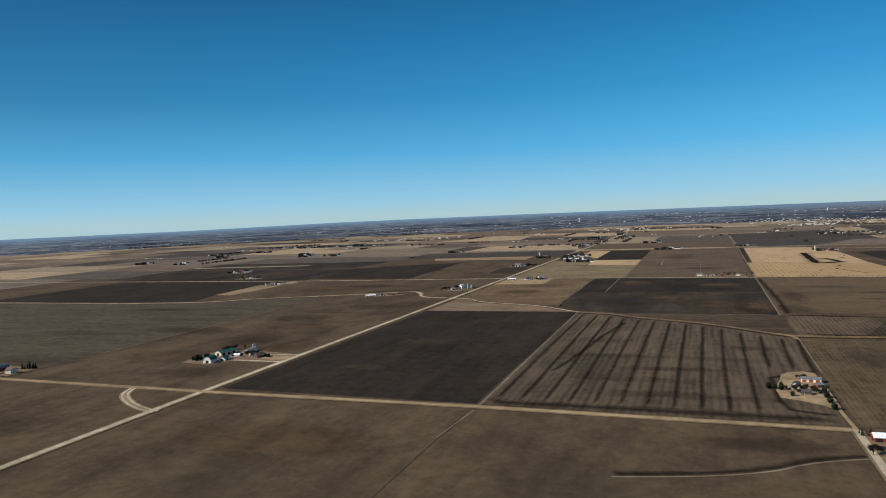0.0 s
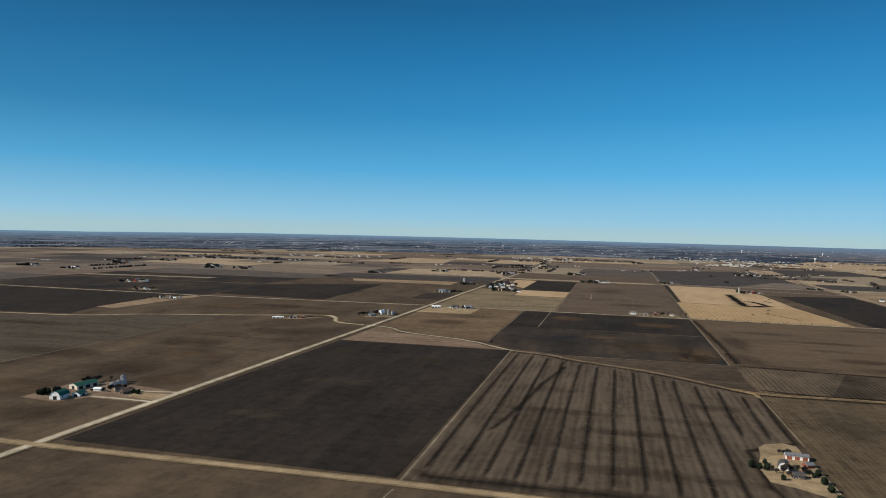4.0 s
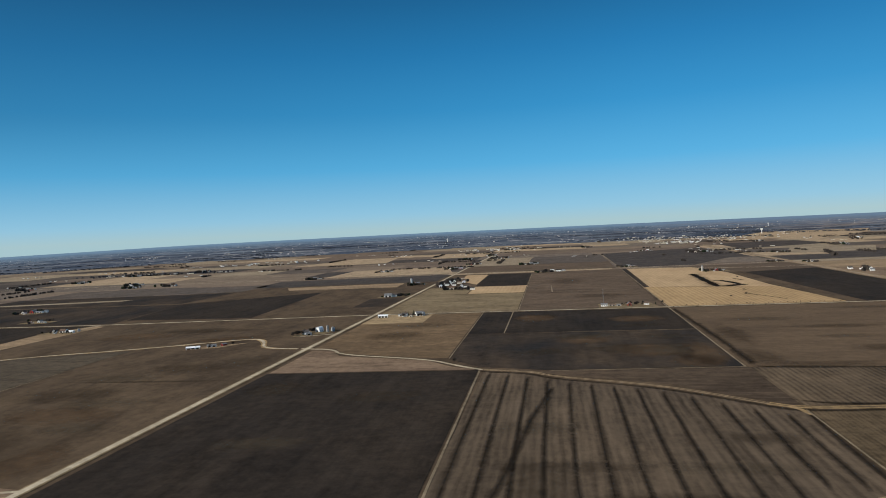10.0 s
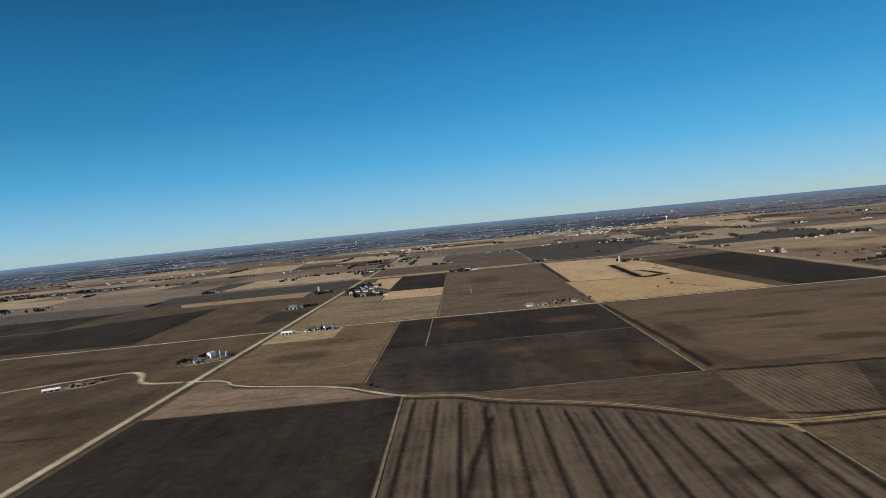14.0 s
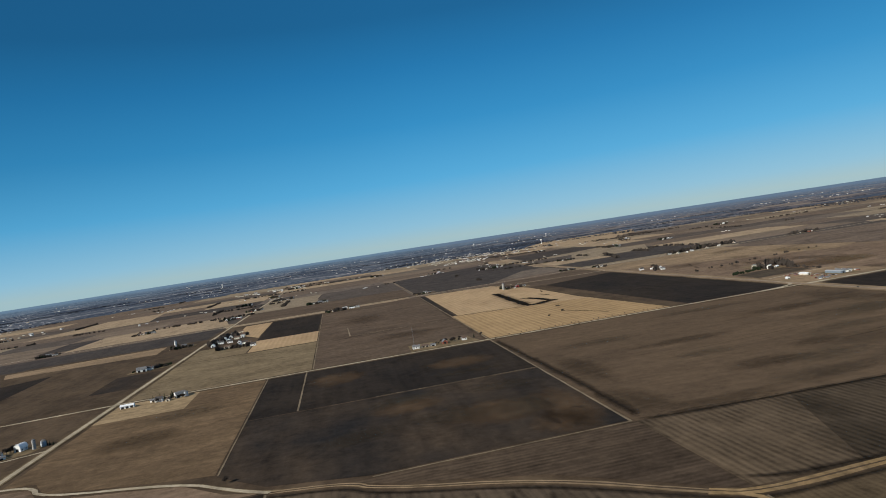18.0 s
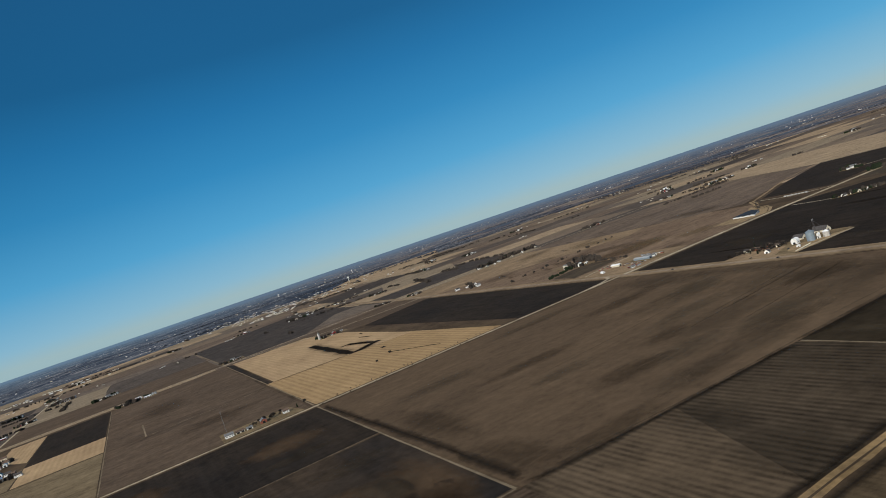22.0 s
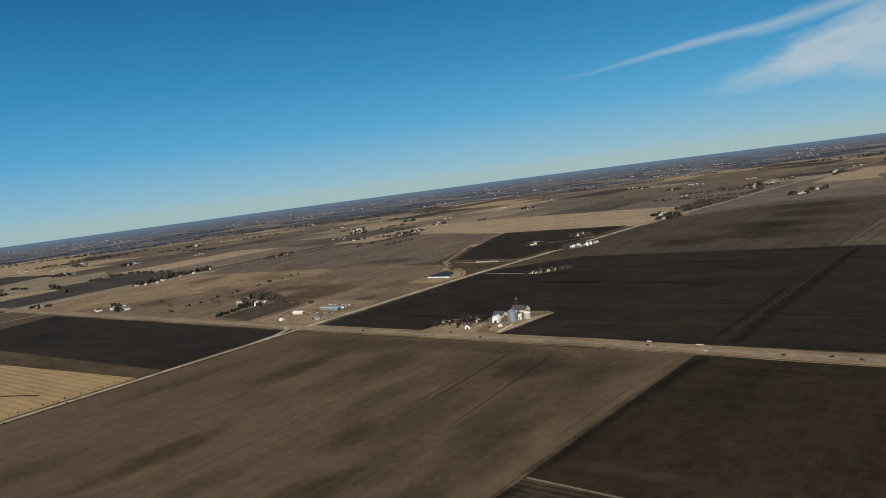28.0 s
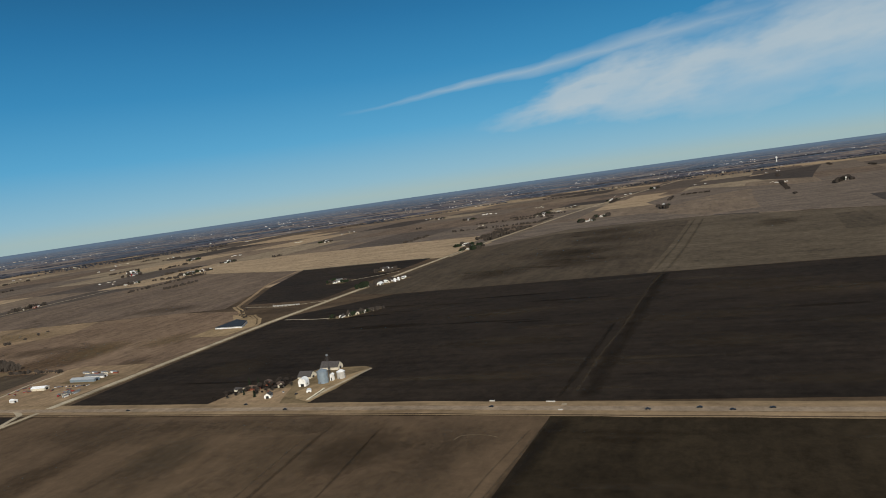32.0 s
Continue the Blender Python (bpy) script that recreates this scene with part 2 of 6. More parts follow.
SOILS = {
    "black": soil("plowed_soil_black", (0.0238, 0.0188, 0.0150), (0.0400, 0.0290, 0.0198), 0.45, streak=0.3),
    "sable": soil("plowed_soil_sable", (0.0225, 0.0172, 0.0128), (0.0350, 0.0255, 0.0178), 0.45, streak=0.3),
    "dark": soil("plowed_soil_dark", (0.0225, 0.0195, 0.0172), (0.066, 0.0455, 0.0290), 0.42, streak=0.2, blotch=95),
    "loam": soil("damp_loam", (0.0405, 0.0290, 0.0165), (0.0245, 0.0182, 0.0108), 0.5, ew=True, streak=0.2),
    "brown": soil("stubble_brown", (0.138, 0.092, 0.054), (0.086, 0.058, 0.036), 0.6, ew=True, streak=0.14, blotch=190, grain=0.32, mids=0.17),
    "umber": soil("stubble_umber", (0.108, 0.0735, 0.0440), (0.057, 0.0392, 0.0248), 0.45, streak=0.16, blotch=100, grain=0.38, mids=0.30),
    "rows": soil("stubble_rows", (0.128, 0.089, 0.053), (0.078, 0.056, 0.036), 0.5, rows=0.22, row_width=6.5, streak=0.3, wobble=1.2, grain=0.35),
    "dusk": soil("stubble_rows_damp", (0.074, 0.053, 0.033), (0.046, 0.034, 0.022), 0.5, rows=0.26, row_width=6.5, streak=0.3, wobble=1.2, grain=0.35),
    "contour": soil("stubble_contour", (0.0868, 0.0598, 0.0382), (0.0562, 0.0387, 0.0251), 0.5, rows=0.16, row_width=7.0, ew=True, streak=0.35),
    "lines": soil("stubble_lines", (0.118, 0.081, 0.045), (0.072, 0.051, 0.029), 0.5, rows=0.11, row_width=4.5, streak=0.35),
    "olive": soil("dry_olive_grass", (0.215, 0.158, 0.090), (0.160, 0.116, 0.066), 0.5, ew=True, streak=0.12),
    "lot": soil("mown_dry_lot", (0.335, 0.236, 0.130), (0.265, 0.186, 0.102), 0.5, ew=True, streak=0.12, blotch=40),
    "bean": soil("dark_bean_stubble", (0.090, 0.067, 0.044), (0.060, 0.046, 0.031), 0.5, ew=True, streak=0.22, grain=0.4),
    "chestnut": soil("stubble_chestnut", (0.128, 0.088, 0.057), (0.090, 0.063, 0.042), 0.5, ew=True, streak=0.2),
    "grey": soil("bean_stubble_grey", (0.1235, 0.0951, 0.0627), (0.0772, 0.0593, 0.0397), 0.5, streak=0.2),
    "russet": soil("stubble_russet", (0.168, 0.110, 0.060), (0.112, 0.074, 0.042), 0.5, ew=True, streak=0.2),
    "golden": soil("corn_stubble_golden", (0.40, 0.262, 0.128), (0.31, 0.20, 0.098), 0.5, rows=0.12, row_width=11.0, streak=0.12, wobble=0.7, grain=0.2, mids=0.12),
    "striped": soil("bean_stubble_striped", (0.112, 0.079, 0.050), (0.068, 0.050, 0.034), 0.5, rows=0.13, row_width=7.5, streak=0.6, grain=0.35, mids=0.16),
    "tan": soil("corn_stubble_tan", (0.4633, 0.3148, 0.1696), (0.3464, 0.2295, 0.1245), 0.5, rows=0.07, row_width=11, streak=0.10, wobble=0.7, grain=0.2, mids=0.12),
    "straw": soil("dry_grass", (0.3044, 0.2088, 0.1215), (0.2051, 0.1417, 0.0833), 0.5, ew=True, streak=0.15),
    "pasture": soil("winter_pasture", (0.222, 0.150, 0.095), (0.138, 0.092, 0.059), 0.5, ew=True, streak=0.25),
    "fallow": soil("grey_fallow", (0.094, 0.071, 0.047), (0.060, 0.047, 0.032), 0.5, ew=True, streak=0.2, blotch=90),
    "bank": soil("golden_bank_grass", (0.350, 0.228, 0.105), (0.165, 0.113, 0.060), 0.4, streak=0.25, blotch=14),
    "shoulder": soil("highway_verge_grass", (0.300, 0.212, 0.122), (0.215, 0.148, 0.084), 0.5, streak=0.3, blotch=50, grain=0.3),
    "gravel": soil("limestone_gravel", (0.465, 0.385, 0.268), (0.345, 0.280, 0.188), 0.4, streak=0.1, blotch=40),
    "verge": soil("grass_verge", (0.215, 0.155, 0.085), (0.150, 0.108, 0.060), 0.5, streak=0.2, blotch=40),
    "line": soil("pale_grass_line", (0.225, 0.172, 0.110), (0.165, 0.124, 0.078), 0.5, streak=0.2, blotch=30),
    # far soils: haze put in as paler, greyer, bluer base colours
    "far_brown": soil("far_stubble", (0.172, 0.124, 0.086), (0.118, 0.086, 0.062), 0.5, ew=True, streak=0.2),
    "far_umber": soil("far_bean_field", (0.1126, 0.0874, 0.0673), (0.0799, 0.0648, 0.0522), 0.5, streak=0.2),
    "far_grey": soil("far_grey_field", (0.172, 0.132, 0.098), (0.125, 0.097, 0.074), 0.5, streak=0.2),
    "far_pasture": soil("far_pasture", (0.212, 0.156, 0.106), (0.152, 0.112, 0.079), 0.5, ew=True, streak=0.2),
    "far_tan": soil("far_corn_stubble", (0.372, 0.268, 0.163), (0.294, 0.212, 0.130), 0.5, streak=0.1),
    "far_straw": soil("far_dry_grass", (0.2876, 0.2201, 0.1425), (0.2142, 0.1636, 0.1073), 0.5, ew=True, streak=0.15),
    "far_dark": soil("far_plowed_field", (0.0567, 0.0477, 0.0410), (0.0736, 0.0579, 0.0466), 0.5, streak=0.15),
    "wet": soil("wet_black_soil", (0.01615, 0.0124, 0.009375), (0.0255, 0.0184, 0.01238), 0.4, streak=0.1, blotch=60),
    "asphalt": soil("worn_pavement", (0.300, 0.226, 0.152), (0.250, 0.186, 0.124), 0.4, streak=0.12, blotch=60),
}
for kind, like in (("soft_wet", ((0.019, 0.0150, 0.0115), (0.030, 0.022, 0.015))), ("soft_dark", ((0.040, 0.028, 0.0175), (0.030, 0.022, 0.014))),
                   ("soft_light", ((0.102, 0.077, 0.050), (0.084, 0.064, 0.041))), ("soft_brown", ((0.060, 0.045, 0.030), (0.074, 0.054, 0.034))),
                   ("soft_straw", ((0.23, 0.155, 0.076), (0.19, 0.128, 0.064))),
                   ("soft_umber", ((0.062, 0.047, 0.031), (0.052, 0.040, 0.027))), ("soft_warm", ((0.125, 0.079, 0.045), (0.092, 0.058, 0.034)))):
    SOILS[kind] = soil(kind + "_soil", *like, 0.5, streak=0.15, blotch=60, fullest={"soft_wet": 0.76, "soft_umber": 0.3, "soft_warm": 0.75}.get(kind, 0.36))
# land past the last fields, woods and towns: a glowing backdrop, haze painted in
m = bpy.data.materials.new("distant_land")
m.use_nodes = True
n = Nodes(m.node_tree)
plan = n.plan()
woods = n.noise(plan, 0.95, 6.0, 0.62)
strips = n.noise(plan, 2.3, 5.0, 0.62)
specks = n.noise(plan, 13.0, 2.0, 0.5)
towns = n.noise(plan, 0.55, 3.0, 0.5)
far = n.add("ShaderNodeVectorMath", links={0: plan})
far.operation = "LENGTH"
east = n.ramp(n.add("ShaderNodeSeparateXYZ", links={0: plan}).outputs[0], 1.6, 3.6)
haze_reach = n.ramp(n.math("ADD", n.math("ADD", far.outputs["Value"], n.math("MULTIPLY", east, 2.5)), n.ramp(woods, 0.3, 0.7, -4.0, 4.0)), 9.5, 26.0)
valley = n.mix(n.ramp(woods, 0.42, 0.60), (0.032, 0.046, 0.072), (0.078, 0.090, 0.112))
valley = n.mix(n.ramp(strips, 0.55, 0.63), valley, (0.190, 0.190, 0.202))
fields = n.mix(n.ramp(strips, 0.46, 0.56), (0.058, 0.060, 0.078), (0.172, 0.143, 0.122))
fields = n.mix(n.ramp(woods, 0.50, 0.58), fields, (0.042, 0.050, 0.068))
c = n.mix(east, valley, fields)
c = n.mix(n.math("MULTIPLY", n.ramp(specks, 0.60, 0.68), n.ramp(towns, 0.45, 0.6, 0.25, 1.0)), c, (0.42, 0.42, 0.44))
# bluer with distance: haze mixed into the colour
c = n.mix(n.math("MULTIPLY", haze_reach, 0.85), c, n.mix(east, (0.135, 0.225, 0.325), (0.120, 0.190, 0.280)))
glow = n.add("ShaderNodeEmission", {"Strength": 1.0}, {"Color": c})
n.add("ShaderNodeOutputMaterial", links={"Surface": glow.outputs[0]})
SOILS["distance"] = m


def paint(name, colour, other=None, rough=0.7, metal=0.0, grain=1.2, ribs=0.0):
    """Painted boards, sheet metal, bark: two tones of wear and, where ribs is set, seams that far apart."""
    m, n, shader = material(name, rough, metal)
    place = n.add("ShaderNodeTexCoord").outputs["Object"]
    wear = n.noise(place, 0.35 * grain, 4.0, 0.65)
    fine = n.noise(place, 3.0 * grain, 3.0, 0.6)
    other = other or tuple(v * 0.72 for v in colour)
    c = n.mix(n.ramp(wear, 0.42, 0.68), colour, other)
    c = n.mix(n.ramp(fine, 0.5, 0.8, 0.0, 0.35), c, other)
    if ribs:
        wave = n.waves(place, {"Scale": 0.314 / ribs}, "X", "SAW")
        c = n.mix(n.ramp(wave, 0.85, 1.0, 0.0, 0.45), c, other)
    n.tree.links.new(c, shader.inputs["Base Color"])
    return m


PAINT = {
    "white": paint("white_paint", (0.80, 0.79, 0.76), (0.62, 0.60, 0.56)),
    "cream": paint("cream_siding", (0.66, 0.60, 0.48), (0.52, 0.46, 0.36)),
    "red": paint("red_barn_paint", (0.30, 0.035, 0.028), (0.20, 0.03, 0.026)),
    "brick": paint("brick_red_siding", (0.26, 0.085, 0.055)),
    "green": paint("green_metal_roof", (0.030, 0.11, 0.075), (0.022, 0.075, 0.055), 0.5, ribs=1.2),
    "steel": paint("galvanised_steel", (0.42, 0.44, 0.46), (0.31, 0.33, 0.35), 0.6, 0.1, ribs=0.9),
    "bluesteel": paint("blue_grey_steel", (0.21, 0.26, 0.30), (0.16, 0.20, 0.235), 0.6, 0.1, ribs=0.9),
    "tin": paint("weathered_tin_roof", (0.21, 0.21, 0.21), (0.13, 0.125, 0.12), 0.6, 0.2, ribs=1.0),
    "whiteroof": paint("white_metal_roof", (0.82, 0.83, 0.84), (0.70, 0.70, 0.70), 0.45, ribs=1.0),
    "shingle": paint("dark_asphalt_shingle", (0.085, 0.078, 0.075), (0.055, 0.05, 0.05), 0.95),
    "brownroof": paint("brown_shingle", (0.15, 0.105, 0.08), (0.10, 0.07, 0.055), 0.95),
    "dark": paint("dark_opening", (0.02, 0.02, 0.022), rough=0.6),
    "concrete": paint("concrete", (0.45, 0.43, 0.40), (0.36, 0.34, 0.31), 0.9),
    "bark": paint("bark", (0.062, 0.050, 0.041), (0.042, 0.034, 0.029), 1.0),
    "twig": paint("bare_twigs", (0.060, 0.049, 0.041), (0.040, 0.033, 0.028), 1.0),
    "needle": paint("dark_conifer", (0.020, 0.028, 0.015), (0.012, 0.018, 0.010), 1.0),
    # haze over the far woods is put into this bluish base colour
    "farwood": paint("haze_blue_woods", (0.040, 0.046, 0.060), (0.028, 0.034, 0.048), 1.0),
    "tyre": paint("rubber", (0.02, 0.02, 0.02), rough=0.9),
    "machine": paint("machine_red", (0.28, 0.05, 0.03), (0.14, 0.04, 0.03), 0.6),
    "carblack": paint("dark_car_paint", (0.02, 0.022, 0.026), (0.015, 0.016, 0.02), 0.3),
    "carwhite": paint("white_car_paint", (0.75, 0.75, 0.75), (0.7, 0.7, 0.7), 0.3),
    "glass": paint("dark_window_glass", (0.03, 0.035, 0.045), (0.025, 0.03, 0.04), 0.12),
    "panelblue": paint("solar_glass", (0.036, 0.042, 0.052), (0.026, 0.03, 0.038), 0.75, ribs=1.0),
}

# ---------------------------------------------------------------- the ground
EYE = Vector((-40.0, 600.0, 188.0))   # the middle of the flight
FLAT, RIM = 3000.0, 4330.0            # the land lies true out to FLAT; past it the distance is drawn in


def lay(x, y, z=0.0):
    """A place of the plan in the world. Past FLAT the land towards the horizon is drawn nearer along the line of sight."""
    dx, dy = x - EYE.x, y - EYE.y
    d = math.hypot(dx, dy)
    if d <= FLAT:
        return Vector((x, y, z))
    span = RIM - FLAT
    k = (FLAT + span * (1 - math.exp(-(d - FLAT) / span / 1.0)) if d < 1e6 else RIM) / d
    drop = (d - FLAT) ** 2 / 1.49e7
    # the land falls away towards the river valley in the west
    fall = np.interp(math.degrees(math.atan2(dx, dy)), [-140, -70, -45, -32, -15, 20, 60], [0.0, 0.38, 0.36, 0.18, 0.12, 0.10, 0.0])
    drop += d * radians(fall) * min(1.0, (d - FLAT) / 6000.0)
    return EYE + k * (Vector((x, y, z - drop)) - EYE)


def shrink(x, y):
    d = math.hypot(x - EYE.x, y - EYE.y)
    return 1.0 if d <= FLAT else (FLAT + (RIM - FLAT) * (1 - math.exp(-(d - FLAT) / (RIM - FLAT)))) / d


def sheet(name, rings, cells, mats, kind="structure", label="", category="", z=0.0):
    """A flat mesh from plan polygons. cells: (corner indices, material index)."""
    me = bpy.data.meshes.new(name)
    me.from_pydata([lay(x, y, z) for x, y in rings], [], [c for c, _ in cells])
    uv = me.uv_layers.new(name="plan")
    flat = []
    for c, _ in cells:
        for i in c:
            flat += [rings[i][0] / 1000, rings[i][1] / 1000]
    uv.data.foreach_set("uv", flat)
    for mat in mats:
        me.materials.append(mat)
    me.polygons.foreach_set("material_index", [m for _, m in cells])
    me.update()
    return tagged(new(name, me), label, category, "", kind)


def clip(poly, axis, at, keep_low):
    out = []
    for a, b in zip(poly, poly[1:] + poly[:1]):
        ina, inb = ((p[axis] <= at) == keep_low or p[axis] == at for p in (a, b))
        if ina:
            out.append(a)
        if ina != inb:
            k = (at - a[axis]) / (b[axis] - a[axis])
            out.append(tuple(a[i] + k * (b[i] - a[i]) for i in (0, 1)))
    return out


def panel(name, poly, mat, z, label="", category="field", step=160.0, kind="structure"):
    """A field or patch: the polygon cut into tiles, so that it follows the land."""
    rings, cells, index = [], [], {}
    xs, ys = [p[0] for p in poly], [p[1] for p in poly]
    far = max(math.hypot(p[0] - EYE.x, p[1] - EYE.y) for p in poly) > FLAT
    if not far:
        return sheet(name, list(poly), [(tuple(range(len(poly))), 0)], [mat], kind, label, category, z)
    x = min(xs)
    while x < max(xs):
        column = clip(clip(list(poly), 0, x, False), 0, x + step, True)
        y = min(ys)
        while y < max(ys) and len(column) > 2:
            tile = clip(clip(column, 1, y, False), 1, y + step, True)
            if len(tile) > 2:
                ids = []
                for p in tile:
                    key = (round(p[0], 2), round(p[1], 2))
                    if key not in index:
                        index[key] = len(rings)
                        rings.append(key)
                    if index[key] not in ids:
                        ids.append(index[key])
                if len(ids) > 2:
                    cells.append((tuple(ids), 0))
            y += step
        x += step
    return sheet(name, rings, cells, [mat], kind, label, category, z)


# one sheet to the horizon; past the fields that are laid one by one it carries a patchwork of sections
lines_x, lines_y = [], []
for axis, lines in ((-505.0, lines_x), (610.0, lines_y)):
    for side in (-1, 1):
        d, step = 0.0, 155.0
        while d < 45000:
            lines.append(axis + side * d)
            d += step
            if d > 5500:
                step *= 1.12
    lines.sort()
lines_x = sorted(set(lines_x))
lines_y = sorted(set(lines_y))
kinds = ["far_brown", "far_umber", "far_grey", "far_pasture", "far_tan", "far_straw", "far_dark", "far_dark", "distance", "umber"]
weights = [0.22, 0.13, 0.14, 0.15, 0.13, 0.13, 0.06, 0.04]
rng = random.Random(5)
cell_mat, points, faces, beyond = {}, [], [], []
at = {}
for i, x in enumerate(lines_x):
    for j, y in enumerate(lines_y):
        at[i, j] = len(points)
        points.append((x, y))
for i in range(len(lines_x) - 1):
    for j in range(len(lines_y) - 1):
        cx, cy = (lines_x[i] + lines_x[i + 1]) / 2, (lines_y[j] + lines_y[j + 1]) / 2
        d = math.hypot(cx - EYE.x, cy - EYE.y)
        if d > 46000:
            continue
        fy = int((cy - 610) // 310)
        fx = int((cx + 505) // (620 if fy % 3 else 310))
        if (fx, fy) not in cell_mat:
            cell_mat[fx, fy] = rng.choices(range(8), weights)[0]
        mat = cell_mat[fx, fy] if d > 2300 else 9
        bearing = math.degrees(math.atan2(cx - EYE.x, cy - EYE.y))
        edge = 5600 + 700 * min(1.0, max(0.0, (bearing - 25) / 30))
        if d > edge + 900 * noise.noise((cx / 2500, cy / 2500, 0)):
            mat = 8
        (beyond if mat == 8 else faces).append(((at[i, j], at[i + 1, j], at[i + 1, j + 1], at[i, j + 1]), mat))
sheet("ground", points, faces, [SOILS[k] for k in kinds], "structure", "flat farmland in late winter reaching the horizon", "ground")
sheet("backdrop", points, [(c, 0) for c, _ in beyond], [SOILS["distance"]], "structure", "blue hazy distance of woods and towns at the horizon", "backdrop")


def field(kind, *poly, label="", z=0.25):
    poly = list(poly)
    if len(poly) == 2:
        (x0, y0), (x1, y1) = poly
        poly = [(x0, y0), (x1, y0), (x1, y1), (x0, y1)]
    mx, my = sum(p[0] for p in poly) / len(poly), sum(p[1] for p in poly) / len(poly)
    # distant fields take the haze-toned far soils
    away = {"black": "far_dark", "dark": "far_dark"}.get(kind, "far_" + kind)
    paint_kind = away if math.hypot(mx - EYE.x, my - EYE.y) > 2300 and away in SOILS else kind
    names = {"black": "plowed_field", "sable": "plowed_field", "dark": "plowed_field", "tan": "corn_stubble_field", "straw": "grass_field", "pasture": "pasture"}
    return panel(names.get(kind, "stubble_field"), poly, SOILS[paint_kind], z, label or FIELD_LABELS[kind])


FIELD_LABELS = {
    "black": "black freshly plowed field of bare soil", "dark": "dark plowed field with browner patches",
    "brown": "brown harvested field with faint streaks", "loam": "dark damp brown field of bare loam", "umber": "dark brown harvested bean field",
    "russet": "warm brown harvested field with faint streaks", "golden": "golden corn stubble field with visible rows", "contour": "brown stubble field worked along the creek", "striped": "stubble field with dark strips", "fallow": "grey-green fallow field with soft mottling",
    "lines": "brown stubble field worked in north-south lines", "sable": "brown-black plowed field", "chestnut": "reddish-brown harvested field", "olive": "dry olive-brown grass field", "lot": "mown straw-coloured lot", "bean": "dark bean stubble field with damp streaks",
    "dusk": "damp brown stubble field with visible rows", "rows": "brown stubble field with visible rows", "grey": "grey-brown stubble field", "tan": "pale tan corn stubble field",
    "straw": "dry straw-coloured grass field", "pasture": "dry winter pasture"}

# south of the first road
field("umber", (-1750, -300), (-515, 598))
field("umber", (-498, -300), (-205, 598))
field("umber", (-202, -300), (108, 598), label="brown harvested field crossed by a grass terrace")
field("lines", (122, -300), (710, 620))
# between the first road and the creek
field("umber", (-817, 622), (-517, 622), (-503, 1385), (-590, 1392), (-618, 1470), (-640, 1495), (-813, 1405), label="brown harvested field round a green-roofed farm")
field("fallow", (-1750, 622), (-819, 622), (-815, 1404), (-985, 1348), (-1058, 1280), (-1300, 1250), (-1750, 1240))
field("black", (-500, 622), (-205, 622), (-205, 1212), (-487, 1205), label="black freshly plowed field beside the gravel road")
field("pasture", (-486, 1209), (-207, 1216), (-240, 1232), (-284, 1280), (-424, 1324), (-448, 1368), (-484, 1375))
field("striped", (-203, 622), (108, 622), (110, 850), (117, 1012), (92, 1030), (8, 1104), (-116, 1160), (-140, 1186), (-197, 1205), label="stubble field with dark strips running north")
field("contour", (-133, 1196), (-110, 1180), (14, 1124), (96, 1048), (117, 1032), (121, 1030), (122, 1205))
field("rows", (122, 1032), (300, 1035), (412, 1000), (413, 1202), (122, 1210), z=0.22)
field("dusk", (205, 1035), (300, 1036), (412, 1001), (412, 1201), (270, 1206), z=0.24, label="damp brown stubble field with visible rows")
field("lines", (116, 622), (412, 622), (412, 975), (300, 1018), (200, 1018), (118, 1014))
field("loam", (413, 622), (706, 622), (716, 1200), (413, 1206), z=0.22)
field("brown", (122, 1206), (412, 1192), (716, 1178), (716, 1784), (123, 1784), label="wide brown harvested field with darker stains")
# between the creek and the second road
field("dark", (-254, 1286), (-205, 1230), (-117, 1205), (118, 1212), (122, 1500), (-252, 1500), label="dark plowed field with browner patches, beside a creek")
field("black", (-252, 1502), (122, 1508), (122, 1784), (-252, 1784), label="black plowed field beside the gravel road")
field("russet", (-484, 1392), (-450, 1388), (-425, 1342), (-290, 1300), (-257, 1294), (-256, 1784), (-480, 1784))
field("lot", (-484, 1655), (-360, 1660), (-360, 1784), (-481, 1784), label="mown straw-coloured lot round a farmstead", z=0.32)
field("umber", (-1095, 1425), (-985, 1372), (-813, 1428), (-640, 1518), (-600, 1490), (-572, 1412), (-505, 1402), (-495, 1784), (-1085, 1744))
field("black", (-1750, 1262), (-1286, 1274), (-1110, 1306), (-1150, 1430), (-1170, 1640), (-1122, 1736), (-1750, 1724))
field("straw", (-1148, 1424), (-1098, 1418), (-1086, 1725), (-1120, 1738), (-1168, 1640), label="pale grass strip beside a farmyard", z=0.3)
# north of the second road
field("olive", (-478, 1808), (-183, 1808), (-182, 2180), (-476, 2180))
field("olive", (-475, 2182), (-338, 2190), (-338, 2395), (-472, 2395))
field("tan", (-334, 2192), (-182, 2192), (-182, 2398), (-336, 2404))
field("black", (-337, 2404), (-184, 2404), (-180, 2890), (-335, 2890))
field("tan", (-420, 2640), (-340, 2480), (-338, 2890), (-420, 2890))
field("chestnut", (-180, 1808), (118, 1808), (124, 2172), (-178, 2172))
field("chestnut", (-178, 2178), (124, 2180), (140, 2950), (-176, 2888))
field("dark", (132, 2226), (143, 2230), (160, 2890), (144, 2955), label="dark bare soil beside the stubble")
field("tan", (128, 1808), (470, 1808), (440, 2200), (440, 2620), (386, 2895), (164, 2932), (147, 2225), (130, 2222), label="pale tan corn stubble field with dark wet hollows")
field("golden", (128, 1808), (470, 1808), (441, 2145), (306, 2181), (132, 2222), z=0.28)
field("umber", (472, 1808), (504, 1808), (486, 2610), (443, 2625), (443, 2200))
